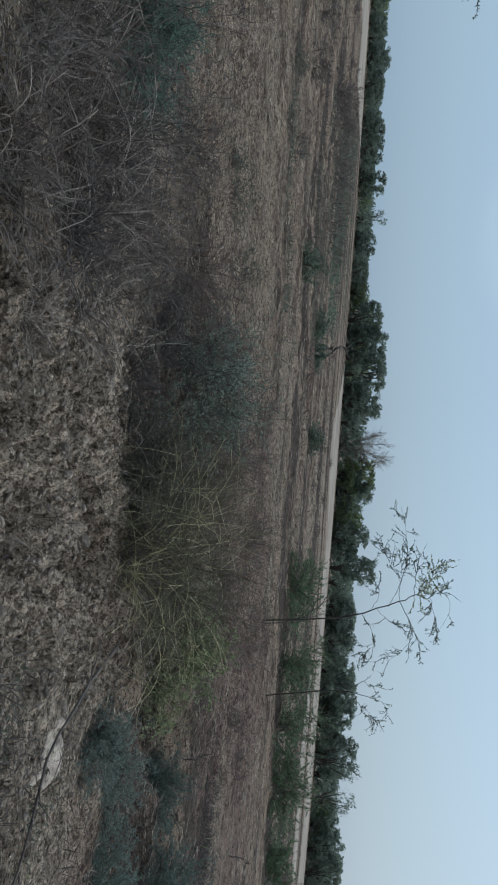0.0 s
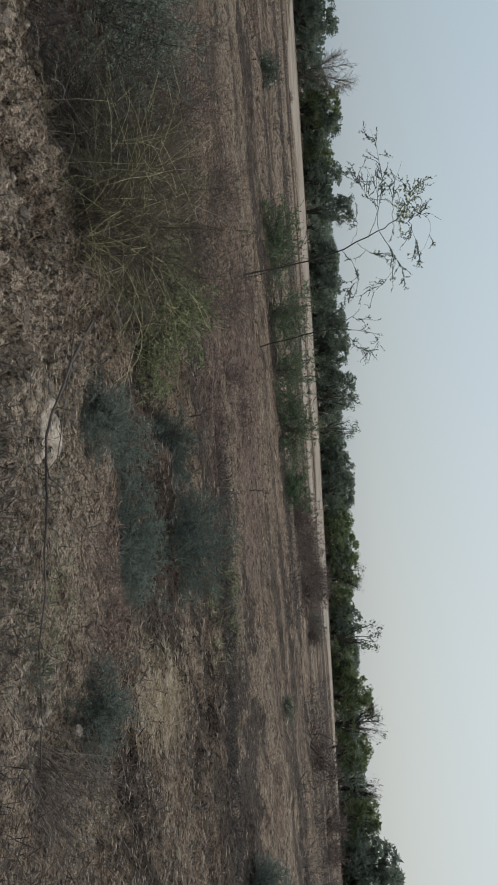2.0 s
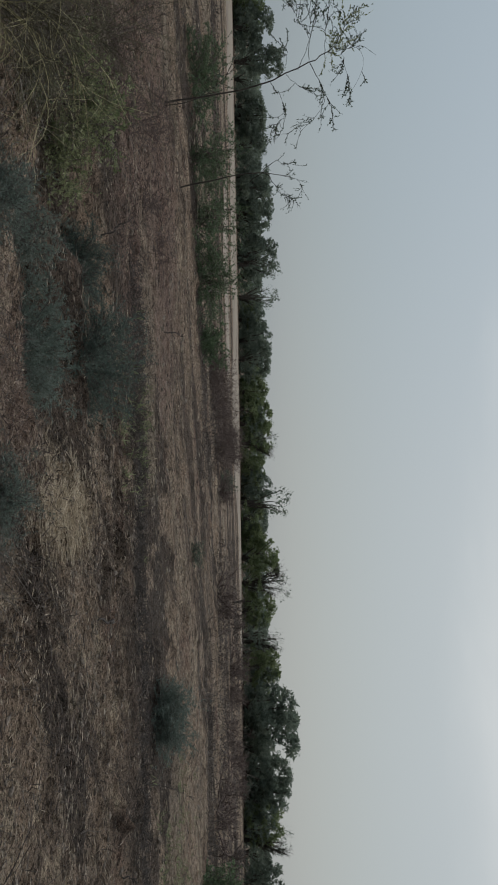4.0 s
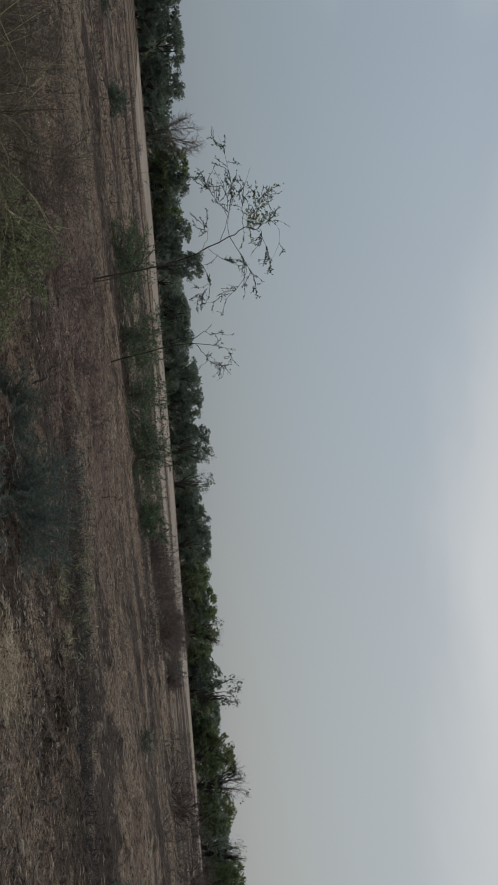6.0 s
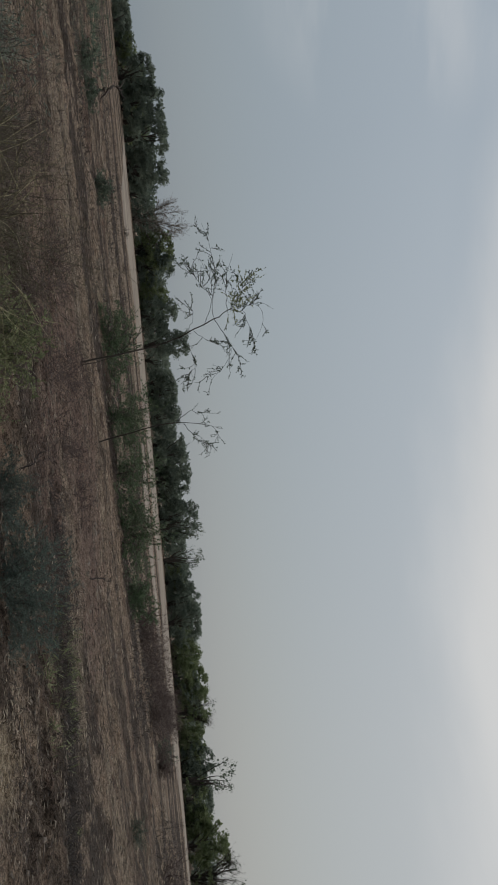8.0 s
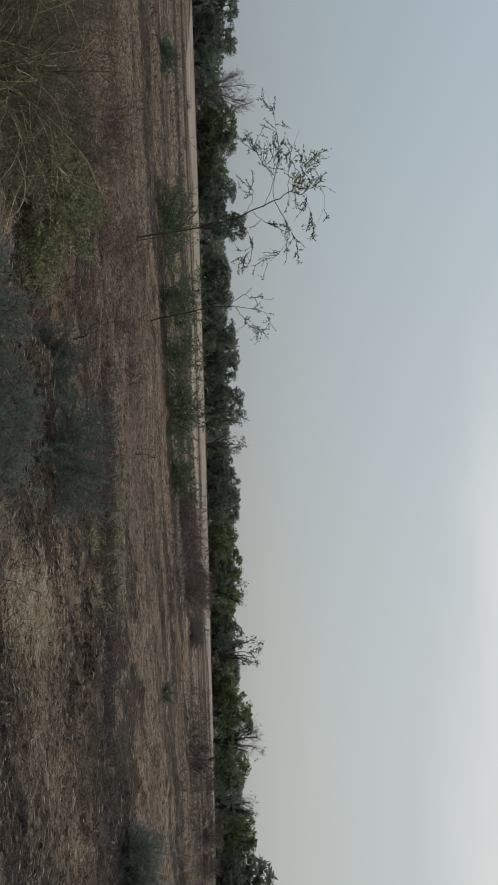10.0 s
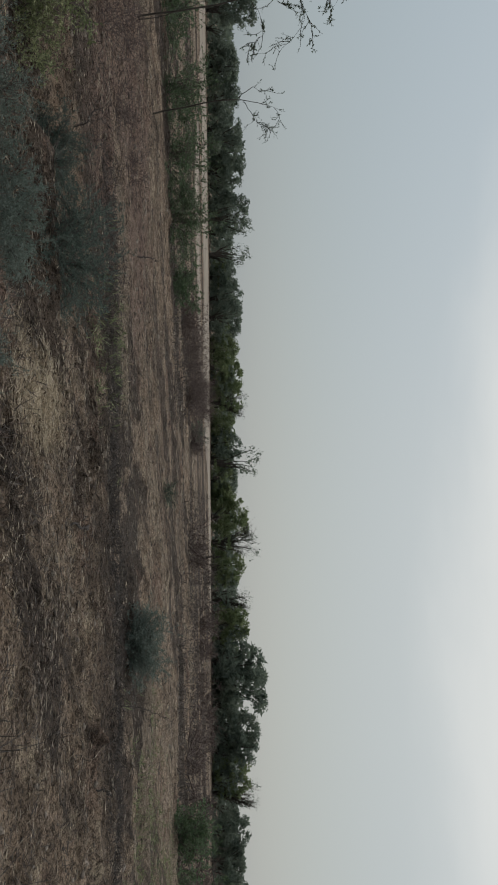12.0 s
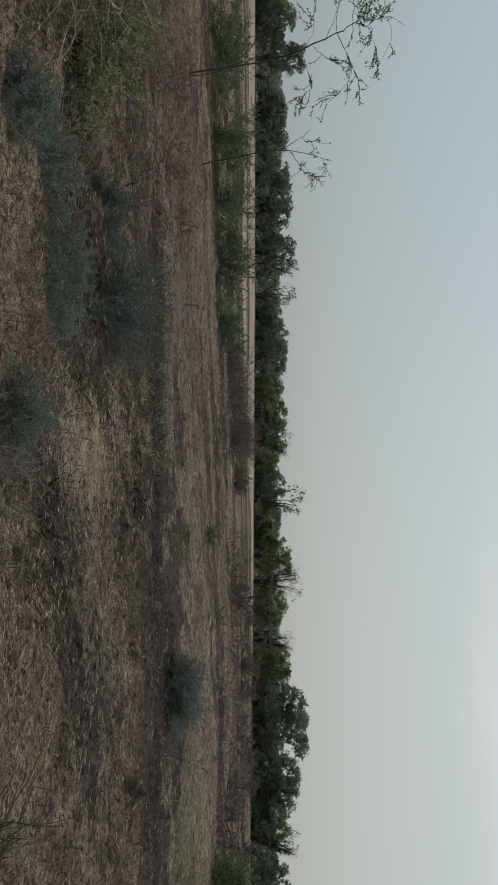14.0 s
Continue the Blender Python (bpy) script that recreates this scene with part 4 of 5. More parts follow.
for n in range(26):
    a, d = radians(srng.uniform(44, 90)), srng.uniform(34, 90)
    shrub("dry_brush", d * math.sin(a), d * math.cos(a), srng.uniform(4, 7), srng.uniform(0.7, 1.2), 510 + n, "brown leafless scrub below the far trees", (PLUM_TWIG, BROWN_TWIG)[n % 2], 24, 120, 600, wobble=0.22, thick=0.03, group="field scrub")
shrub("dark_bush", 24.0, 32.6, 1.6, 0.9, 81, "small dark green bush at the end of the scrub", DARK_TWIG, 22, 130, 400, GREY_LEAF, 3000, 0.07, 0.03, thick=0.01, group="field bushes")
shrub("dark_bush", 14.4, 16.2, 0.7, 0.35, 82, "small grey-green bush on the furrowed field", DARK_TWIG, 18, 100, 300, GREY_LEAF, 1600, 0.04, 0.015, thick=0.006, group="field bushes")
shrub("tamarisk_bush", 11.1, 8.5, 1.15, 0.62, 83, "round grey-teal bush on the furrowed field", DARK_TWIG, 60, 500, 1500, TEAL_LEAF, 30000, 0.034, 0.011, thick=0.004, group="feathery bushes")
for x, y, wide, high, seed in ((24.0, 12.6, 3.0, 1.0, 84), (25.6, 10.8, 3.0, 1.5, 85), (26.2, 8.6, 3.0, 1.6, 86), (28.0, 12.0, 3.2, 1.5, 87)):
    shrub("green_bush", x, y, wide, high, seed, "large green leafy bush at the edge of the field", BROWN_TWIG, 30, 200, 600, GREEN_LEAF, 6000, 0.11, 0.045, thick=0.014, group="green bushes")
for x, y, wide, high, seed in ((23.8, 7.0, 3.0, 1.3, 88), (23.2, 4.8, 3.2, 1.5, 89), (22.6, 2.6, 3.2, 1.45, 90), (27.5, 5.0, 3.4, 1.5, 91)):
    shrub("dry_brush", x, y, wide, high, seed, "brown leafless scrub thicket beside green bushes", PLUM_TWIG, 60, 400, 1300, wobble=0.22, thick=0.012, group="field scrub")
for x, y, wide, high, seed in ((12.9, 3.4, 2.2, 0.75, 92), (12.6, 2.0, 2.4, 1.0, 93), (13.8, 1.2, 2.6, 1.1, 94), (12.3, 0.6, 2.4, 1.0, 95), (14.2, 3.0, 2.4, 0.9, 140), (13.4, 0.2, 2.4, 1.0, 141), (15.4, 1.8, 2.6, 1.0, 142)):
    shrub("thorn_bush", x, y, wide, high, seed, "wide brown leafless thorn bush with tangled twigs", BROWN_TWIG if seed % 2 else DARK_TWIG, 80, 620, 2600, wobble=0.28, thick=0.0075, group="field thorn bushes")
shrub("leafy_bush", 13.2, 4.4, 1.3, 0.6, 96, "dark green bush beside the brown thorn bush", DARK_TWIG, 24, 160, 500, GREY_LEAF, 2800, 0.05, 0.02, group="field bushes")
shrub("thorn_bush", 5.1, 0.7, 2.0, 0.8, 97, "dark leafless branching twigs close by", DARK_TWIG, 26, 230, 620, wobble=0.3, droop=0.0, k=8, thick=0.007, group="near twigs", shoot_len=0.4, fine_len=0.18)
shrub("thorn_bush", 5.75, 0.1, 2.0, 0.85, 98, "dark leafless branching twigs close by", DARK_TWIG, 26, 230, 620, wobble=0.3, droop=0.0, k=8, thick=0.007, group="near twigs", shoot_len=0.4, fine_len=0.18)
shrub("dead_twig_clump", 4.55, 1.7, 1.6, 0.6, 96, "dark leafless branching twigs close by", DARK_TWIG, 20, 170, 420, wobble=0.3, droop=0.0, k=8, thick=0.006, group="near twigs", shoot_len=0.4, fine_len=0.18)
shrub("dead_twig_clump", 3.5, 3.6, 1.3, 0.5, 99, "fan of pale dead stems over a dark hollow", GREY_TWIG, 80, 220, 420, OLIVE_LEAF, 800, 0.02, 0.004, wobble=0.1, droop=0.03, thick=0.0036, k=9, group="near twigs", lean=(0.55, -0.5), bare_to=0.4, upright=0.75, spread=0.42)


# ---- saplings ----
def sapling(x, y, seed, label, limbs, wood_thick, leaf_count, droops, tuft=0, size=1.0):
    """Slender young tree: limbs as (points, base radius, tip radius) from its foot, hanging shoots and small leaves."""
    rng = np.random.default_rng(seed)
    root = thing("sapling", x, y, 0.0, label, "tree", "saplings")
    bits, lines = [], []
    for points, r0, r1 in limbs:
        line = smooth_line([(a * size, b * size, max(1.6 + (c - 1.6) * size, -0.3)) for a, b, c in points], 12)
        line[1:-1] += rng.normal(0, 0.012, line[1:-1].shape)
        bits.append(tubes(line[None], taper(1, 12, r0 * wood_thick, r1 * wood_thick), 6))
        lines.append(line)
    part("trunk", quads("trunk", *joined(bits[:1]), BARK), root)
    lines_all = np.stack(lines[1:])
    shoots = sprout(rng, lines_all, droops, 0.28 * size, 0.5, 8, 0.2, 0.05, 0.25)
    fine = sprout(rng, shoots, droops * 2, 0.1 * size, 0.6, 5, 0.22, 0.02, 0.1)
    bits.append(tubes(shoots, taper(len(shoots), 8, 0.0034 * size, 0.0019 * size), 4))
    bits.append(tubes(fine, taper(len(fine), 5, 0.0026 * size, 0.0015 * size), 3))
    for limb in bits[1:len(limbs)]:
        part("limb", quads("limb", *limb, BARK), root)
    tagged(part("brushwood", quads("brushwood", *joined(bits[len(limbs):]), BARK), root), kind="stuff")
    sets = []
    for line, count in ((shoots, leaf_count // 2), (fine, leaf_count // 2)):
        i, j = rng.integers(0, len(line), count), rng.integers(0, line.shape[1] - 1, count)
        p, q = line[i, j], line[i, j + 1]
        spot = p + (q - p) * rng.uniform(size=(count, 1))
        sets.append(leaf_blades(spot, unit(unit(q - p) + rng.normal(size=(count, 3)) * 0.7), size * rng.uniform(0.02, 0.038, count), size * rng.uniform(0.01, 0.018, count), rng))
    tagged(part("foliage", quads("foliage", *joined(sets), GREY_LEAF), root), kind="stuff")
    if tuft:
        tips = sprout(rng, np.stack(lines[1:2]), 26, 0.34 * size, 0.9, 6, 0.2, 0.02, 0.3)
        i, j = rng.integers(0, len(tips), tuft), rng.integers(0, 5, tuft)
        spot = tips[i, j] + (tips[i, j + 1] - tips[i, j]) * rng.uniform(size=(tuft, 1))
        v, f = leaf_blades(spot, unit(tips[i, j + 1] - tips[i, j] + rng.normal(size=(tuft, 3)) * 0.05), size * rng.uniform(0.03, 0.05, tuft), size * rng.uniform(0.012, 0.02, tuft), rng)
        tagged(part("leaf_tuft", quads("leaf_tuft", v, f, LIME_LEAF), root, "denser yellow-green leaves near the top"), kind="stuff")
    return root


sapling(3.6, 16.9, 201, "slender leaning sapling with hanging twigs and sparse leaves", [
    ([(0.1, 0, -0.2), (0.08, 0, 0.39), (-0.03, 0, 0.87), (-0.05, 0, 1.45), (-0.15, 0, 1.81), (-0.29, 0, 2.13), (-0.41, 0, 2.38)], 1.0, 0.5),
    ([(-0.41, 0, 2.38), (-0.51, 0.02, 2.64), (-0.68, 0.05, 2.77), (-0.87, 0.08, 2.82)], 0.5, 0.14),
    ([(-0.51, 0, 2.64), (-0.48, -0.05, 2.8), (-0.33, -0.1, 2.83), (-0.05, -0.12, 2.89)], 0.25, 0.1),
    ([(-0.41, 0, 2.38), (-0.23, 0.08, 2.5), (-0.03, 0.12, 2.59), (0.14, 0.15, 2.72), (0.37, 0.16, 2.73)], 0.35, 0.1),
    ([(-0.03, 0.12, 2.59), (0.13, 0.1, 2.61), (0.35, 0.08, 2.4), (0.46, 0.05, 2.28), (0.34, 0.03, 2.18)], 0.2, 0.08),
    ([(-0.32, 0, 2.24), (-0.62, -0.08, 2.36), (-0.82, -0.12, 2.39), (-1.09, -0.15, 2.31), (-1.26, -0.16, 2.22)], 0.25, 0.08),
    ([(-0.43, 0, 2.38), (-0.66, 0.1, 2.38), (-0.97, 0.16, 2.48), (-1.36, 0.2, 2.42), (-1.68, 0.22, 2.32)], 0.28, 0.07),
    ([(-0.48, 0, 2.57), (-0.73, -0.06, 2.56), (-1.04, -0.1, 2.6), (-1.27, -0.12, 2.69)], 0.28, 0.08),
    ([(-0.26, 0, 2.01), (-0.42, 0.04, 2.1), (-0.52, 0.06, 2.1), (-0.68, 0.08, 2.09)], 0.2, 0.07),
    ([(-0.27, 0, 2.09), (-0.17, -0.06, 2.2), (-0.1, -0.08, 2.35), (-0.11, -0.08, 2.47)], 0.2, 0.07),
    ([(-0.51, 0, 2.61), (-0.56, 0.03, 2.88), (-0.59, 0.05, 3.01), (-0.31, 0.06, 3.1), (-0.05, 0.06, 2.93)], 0.25, 0.07),
    ([(-0.66, 0.1, 2.38), (-0.8, 0.12, 2.32), (-0.9, 0.14, 2.22), (-1.15, 0.15, 2.1)], 0.2, 0.07),
    ([(-0.18, 0, 1.89), (-0.02, -0.05, 2.03), (0.22, -0.08, 2.1), (0.32, -0.09, 1.94)], 0.25, 0.08),
    ([(0.08, 0, 0.5), (0.05, 0.05, 0.95), (-0.25, 0.08, 1.35), (-0.55, 0.1, 1.67)], 0.45, 0.12),
], 0.022, 2600, 110, 620, size=1.5)
sapling(5.56, 19.3, 202, "thin sapling with wispy crooked twigs", [
    ([(0.35, 0, -0.2), (0.32, 0, 0.28), (0.09, 0, 1.34), (0.07, 0, 1.92)], 1.0, 0.5),
    ([(0.07, 0, 1.92), (0.14, 0, 2.21), (0.16, 0.05, 2.44), (0.25, 0.08, 2.61), (0.52, 0.1, 2.71)], 0.4, 0.12),
    ([(0.1, 0, 1.95), (0.25, -0.05, 2.1), (0.43, -0.1, 2.19), (0.57, -0.1, 2.47)], 0.4, 0.12),
    ([(0.04, 0, 1.87), (-0.15, 0.1, 2.11), (-0.05, 0.12, 2.34), (-0.13, 0.12, 2.46)], 0.4, 0.12),
], 0.022, 700, 30, size=1.19)
sapling(12.6, 0.3, 203, "thin leafy sapling at the field edge", [
    ([(0, 0, -0.2), (0.0, 0.1, 0.9), (0, 0.3, 1.7), (0, 0.5, 2.2)], 1.0, 0.6),
    ([(0, 0.5, 2.2), (0, 0.8, 2.6), (0, 1.0, 2.8)], 0.5, 0.15),
    ([(0, 0.3, 1.7), (0.2, 0.1, 2.3), (0.2, -0.1, 2.7)], 0.5, 0.15),
], 0.018, 700, 40)
sapling(-5.0, 7.7, 204, "thin sapling with drooping leafy twigs", [
    ([(0, 0, -0.2), (0.05, 0, 1.0), (0.1, 0, 1.9), (0.2, 0, 2.4)], 1.0, 0.6),
    ([(0.2, 0, 2.4), (0.45, 0.1, 2.55), (0.62, 0.15, 2.4)], 0.5, 0.15),
    ([(0.1, 0, 1.9), (-0.3, 0.1, 2.4), (-0.5, 0.1, 2.5)], 0.5, 0.15),
], 0.018, 500, 22)


# ---- dead wood, posts and stalks ----
def dead_stick(name, points, r0, r1, seed, label, mat, twigs=0, twig_len=0.15, category="branch"):
    """A lying or standing bare branch with a few side twigs."""
    rng = np.random.default_rng(seed)
    x, y = points[0][0], points[0][1]
    z = floor_z(x, y)
    root = thing(name, x, y, z, label, category)
    line = smooth_line([(p[0] - x, p[1] - y, floor_z(p[0], p[1]) + p[2] - z) for p in points], 14)
    line[1:-1] += rng.normal(0, r0 * 0.8, line[1:-1].shape)
    part("stem", quads("stem", *tubes(line[None], taper(1, 14, r0, r1), 6), mat, smooth=True), root)
    if twigs:
        side = sprout(rng, line[None], twigs, twig_len, 0.9, 5, 0.25)
        for twig in side:
            part("twig", quads("twig", *tubes(twig[None], taper(1, 5, r1 * 0.9, r1 * 0.3), 4), mat), root)
    return root


dead_stick("fallen_branch", [(1.5, 5.6, 0.05), (1.6, 4.9, 0.06), (1.72, 4.25, 0.06), (2.0, 4.15, 0.05), (2.25, 4.05, 0.06), (2.68, 3.7, 0.05), (3.35, 3.42, 0.08)], 0.009, 0.004, 301, "long thin dead branch lying over crumbled soil", DARK_TWIG, 8, 0.3)
dead_stick("fallen_branch", [(1.2, 5.9, 0.06), (1.5, 5.1, 0.08), (1.95, 4.3, 0.1)], 0.006, 0.003, 302, "thin dead twig leaning over the bank", BROWN_TWIG, 5, 0.2)
dead_stick("fallen_branch", [(6.98, 6.45, 0.04), (6.84, 6.32, 0.06), (6.66, 6.16, 0.03)], 0.016, 0.009, 303, "short dark branch lying on the field", DARK_TWIG, 2, 0.08)
dead_stick("dead_stalk", [(7.85, 2.98, -0.05), (7.86, 2.98, 0.35), (7.85, 2.98, 0.76)], 0.010, 0.004, 304, "upright dark dead stalk", DARK_TWIG, 10, 0.28, "plant stalk")
dead_stick("dead_stalk", [(7.68, 2.81, -0.05), (7.8, 2.66, 0.1), (7.95, 2.5, 0.26)], 0.008, 0.004, 305, "bent dark dead stalk", DARK_TWIG, 6, 0.2, "plant stalk")
dead_stick("dead_stalk", [(7.9, 3.2, -0.05), (7.95, 3.15, 0.12), (7.9, 3.05, 0.22)], 0.008, 0.004, 306, "bent dark dead stalk", DARK_TWIG, 6, 0.2, "plant stalk")
dead_stick("dead_stalk", [(9.7, 5.2, -0.04), (9.7, 5.2, 0.1), (9.75, 5.15, 0.16)], 0.012, 0.008, 307, "short dark stub in the furrowed field", DARK_TWIG, 3, 0.08, "plant stalk")
dead_stick("dead_stalk", [(9.9, 6.0, -0.04), (9.9, 6.0, 0.1), (9.93, 5.9, 0.15)], 0.012, 0.008, 308, "short dark stub in the furrowed field", DARK_TWIG, 3, 0.08, "plant stalk")
dead_stick("dead_stalk", [(10.6, 7.0, -0.04), (10.7, 7.0, 0.35), (10.75, 6.85, 0.7)], 0.008, 0.004, 309, "thin leaning dead stalk beside the round bush", DARK_TWIG, 8, 0.2, "plant stalk")
dead_stick("dead_stalk", [(3.69, 9.24, -0.05), (3.6, 9.05, 0.25), (3.45, 8.8, 0.45), (3.35, 8.58, 0.69)], 0.009, 0.005, 310, "crooked dead stalk with a few twigs", DARK_TWIG, 10, 0.2, "plant stalk")
dead_stick("dead_stalk", [(7.1, 13.93, -0.05), (7.12, 13.95, 0.16), (7.2, 13.9, 0.36)], 0.014, 0.006, 311, "thin leaning dark twig", DARK_TWIG, 5, 0.2, "plant stalk")
dead_stick("tree_stump", [(-4.25, 34.4, -0.1), (-4.2, 34.4, 0.4), (-4.28, 34.4, 0.75), (-4.2, 34.4, 1.1)], 0.07, 0.04, 312, "dead grey stump of a sapling in the field", BROWN_TWIG, 3, 0.4, "stump")
dead_stick("fence_post", [(42.2, 43.3, -0.1), (42.2, 43.3, 0.6), (42.25, 43.3, 1.35)], 0.08, 0.07, 313, "lone dark wooden post before the far trees", BARK, 0, 0, "post")

# ---- grass, litter, clods ----
grng = np.random.default_rng(401)


def scatter(count, az_lo, az_hi, r_lo, r_hi, rng):
    a = np.radians(rng.uniform(az_lo, az_hi, count))
    r = np.exp(rng.uniform(np.log(r_lo), np.log(r_hi), count))
    return r * np.sin(a), r * np.cos(a)


def blades(name, x, y, length, width, mat, label, rise, rng, category="litter", per=1, spread=0.03, flow=0.0):
    """Straws and dead leaves: per of them round each place; rise: 0 lies flat, 1 stands every way."""
    x, y = np.repeat(x, per), np.repeat(y, per)
    n = len(x)
    x, y = x + rng.normal(0, spread, n), y + rng.normal(0, spread, n)
    way = rng.normal(size=(n, 3))
    way[:, 2] = np.abs(way[:, 2]) * rise + 0.03
    far = np.hypot(x, y)
    way = way + flow * rng.choice([-1.0, 1.0], (n, 1)) * np.stack([y / far, -x / far, np.zeros(n)], -1)
    start = np.stack([x, y, land(x, y) + 0.003], -1)
    v, f = leaf_blades(start, unit(way), length * rng.uniform(0.35, 1.2, n), width * rng.uniform(0.6, 1.3, n), rng)
    v[:, 2] = np.maximum(v[:, 2], land(v[:, 0], v[:, 1]) + 0.003)
    return tagged(new(name, quads(name, v, f, mat)), label, category, kind="stuff")


def sown(count, az_lo, az_hi, r_lo, r_hi, rng, sharp=0.06, level=0.47, size=0.9, turn=42):
    """Places in streaky patches that lie across the view."""
    x, y = scatter(count * 4, az_lo, az_hi, r_lo, r_hi, rng)
    ca, sa2 = math.cos(radians(turn)), math.sin(radians(turn))
    u, v = x * ca - y * sa2, x * sa2 + y * ca
    keep = rng.uniform(size=len(x)) < step_up(fbm(u / (size * 2.5) + 60, v / size + 5, 4), level, sharp)
    return x[keep][:count], y[keep][:count]


def strewn(count, rng, far_r=45.0, size=0.6, level=0.47, sharp=0.05, low=False, turn=42):
    """Places all over the field, thinner with distance, in patches; low: in the gaps between those patches. Bare crumbly bank stays almost free."""
    a = np.radians(rng.uniform(-33, 95, count * 5))
    r = 1 / rng.uniform(1 / far_r, 1 / 3.4, count * 5)
    x, y = r * np.sin(a), r * np.cos(a)
    ca, sa2 = math.cos(radians(turn)), math.sin(radians(turn))
    u, v = x * ca - y * sa2, x * sa2 + y * ca
    chance = step_up(fbm(u / (size * 2) + 60, v / size + 5, 5), level, sharp)
    chance = 1 - chance if low else chance
    deg = np.degrees(a)
    chance = np.where((deg < 17) & (deg > -14) & (r < 6.2), chance * 0.08, chance)
    keep = rng.uniform(size=len(x)) < chance
    return x[keep][:count], y[keep][:count]


for count, long, wide, mat, low, size, rise, words in (
        (34000, 0.075, 0.0055, STRAW, False, 0.6, 0.3, "scattered broken straw and dry stems on the soil"),
        (16000, 0.085, 0.0055, PALE_STRAW, False, 0.45, 0.3, "bleached straw flakes lying on the soil"),
        (22000, 0.075, 0.0055, RED_LITTER, False, 1.3, 0.3, "russet dry stems and dead leaves on the soil"),
        # dark blades added as the shade in cracks between straws
        (26000, 0.075, 0.006, DARK_TWIG, True, 0.5, 0.4, "dark blades standing in for shaded gaps between the straw"),
        (14000, 0.09, 0.005, BROWN_TWIG, True, 1.0, 0.6, "dark broken twig ends on the soil")):
    x, y = strewn(count, grng, size=size, low=low)
    grown = (np.hypot(x, y) / 6) ** 0.8
    blades("stalk_litter", x, y, long * grown, wide * grown, mat, words, rise * 0.6, grng, flow=2.2)
x, y = strewn(1500, grng, 50, level=0.5, sharp=0.03, low=True)
blades("dead_weeds", x, y, 0.15, 0.007, BROWN_TWIG, "low dark dead weeds in streaks across the field", 1.0, grng, "weeds", 9, 0.06)
x, y = sown(1300, -32, 34, 9, 60, grng, level=0.52, sharp=0.03, turn=20)
blades("dead_weeds", x, y, 0.18, 0.008, PLUM_TWIG, "low plum-brown dead weeds across the open field", 1.0, grng, "weeds", 9, 0.08)
x, y = sown(1500, 40, 70, 28, 80, grng, level=0.44, size=3)
blades("dead_weeds", x, y, 0.4, 0.02, BROWN_TWIG, "distant brown dead weeds before the trees", 1.2, grng, "weeds", 9, 0.3)
x, y = sown(1800, -34, 36, 24, 62, grng, level=0.50, size=3, turn=0)
blades("dead_weeds", x, y, 0.28, 0.018, BROWN_TWIG, "distant brown dead weeds on the open field", 1.0, grng, "weeds", 9, 0.3)
x, y = sown(520, -24, -13, 30, 72, grng, level=0.49, size=3, turn=-15)
blades("dead_weeds", x, y, 0.38, 0.03, BROWN_TWIG, "brown scrubby weeds on the far open field", 1.1, grng, "weeds", 8, 0.3)
x, y = sown(420, -22, -8, 34, 76, grng, level=0.48, size=3, turn=-15)
blades("green_weeds", x, y, 0.36, 0.035, GREY_LEAF, "hazy grey-green weeds before the far trees", 1.1, grng, "weeds", 8, 0.3)
x, y = sown(600, -24, -6, 16, 60, grng, level=0.52, size=2, turn=-15, sharp=0.03)
blades("green_weeds", x, y, 0.2, 0.02, DUSTY_LEAF, "dusty grey-green weeds on the open field", 1.1, grng, "weeds", 9, 0.12)
blades("green_weeds", grng.normal(2.75, 0.22, 60), grng.normal(4.05, 0.2, 60), 0.06, 0.006, LIME_LEAF, "thin yellow-green weeds among the dry litter", 1.0, grng, "weeds", 6, 0.05)
su = grng.uniform(-1, 1, 1500)
cx, cy = 9.3 + su * 4.6 + grng.normal(0, 0.35, 1500), 8.2 - su * 3.6 - 1.0 * su * su + grng.normal(0, 0.35, 1500)
blades("dead_weeds", cx, cy, 0.15, 0.007, DARK_TWIG, "dark dead weeds along a furrow in the field", 0.8, grng, "weeds", 8, 0.06)
out_r, side_r = grng.normal(0, 0.55, 560), grng.normal(0, 0.22, 560)
cx, cy = 4.85 + 0.65 * out_r + 0.76 * side_r, 5.65 + 0.76 * out_r - 0.65 * side_r
blades("dry_grass", cx, cy, 0.11, 0.0045, PALE_STRAW, "patch of flattened pale dry grass", 0.35, grng, "grass", 9, 0.07, flow=1.4)
cx, cy = grng.normal(3.45, 0.5, 500), grng.normal(4.9, 0.4, 500)
blades("russet_litter", cx, cy, 0.09, 0.005, RED_LITTER, "russet dry stems scattered on the bank", 0.5, grng, "litter", 8, 0.05)
# low green weeds
cx, cy = np.concatenate([grng.normal(16.5, 1.6, 160), grng.normal(6.6, 0.6, 60), grng.normal(22, 2.0, 160)]), np.concatenate([grng.normal(8.0, 1.2, 160), grng.normal(9.6, 0.8, 60), grng.normal(9.5, 1.2, 160)])
blades("green_weeds", cx, cy, 0.16, 0.014, LIME_LEAF, "thin yellow-green weeds", 1.0, grng, "weeds", 9, 0.08)
cx, cy = np.concatenate([grng.normal(2.1, 0.13, 30), grng.normal(1.35, 0.2, 30), grng.normal(2.85, 0.2, 60), grng.normal(2.2, 0.2, 40)]), np.concatenate([grng.normal(4.35, 0.12, 30), grng.normal(3.75, 0.12, 30), grng.normal(3.6, 0.15, 60), grng.normal(3.62, 0.12, 40)])
blades("green_weeds", cx, cy, 0.05, 0.014, DUSTY_LEAF, "small dusty green weed leaves on the crumbled bank", 1.2, grng, "weeds", 5, 0.04)


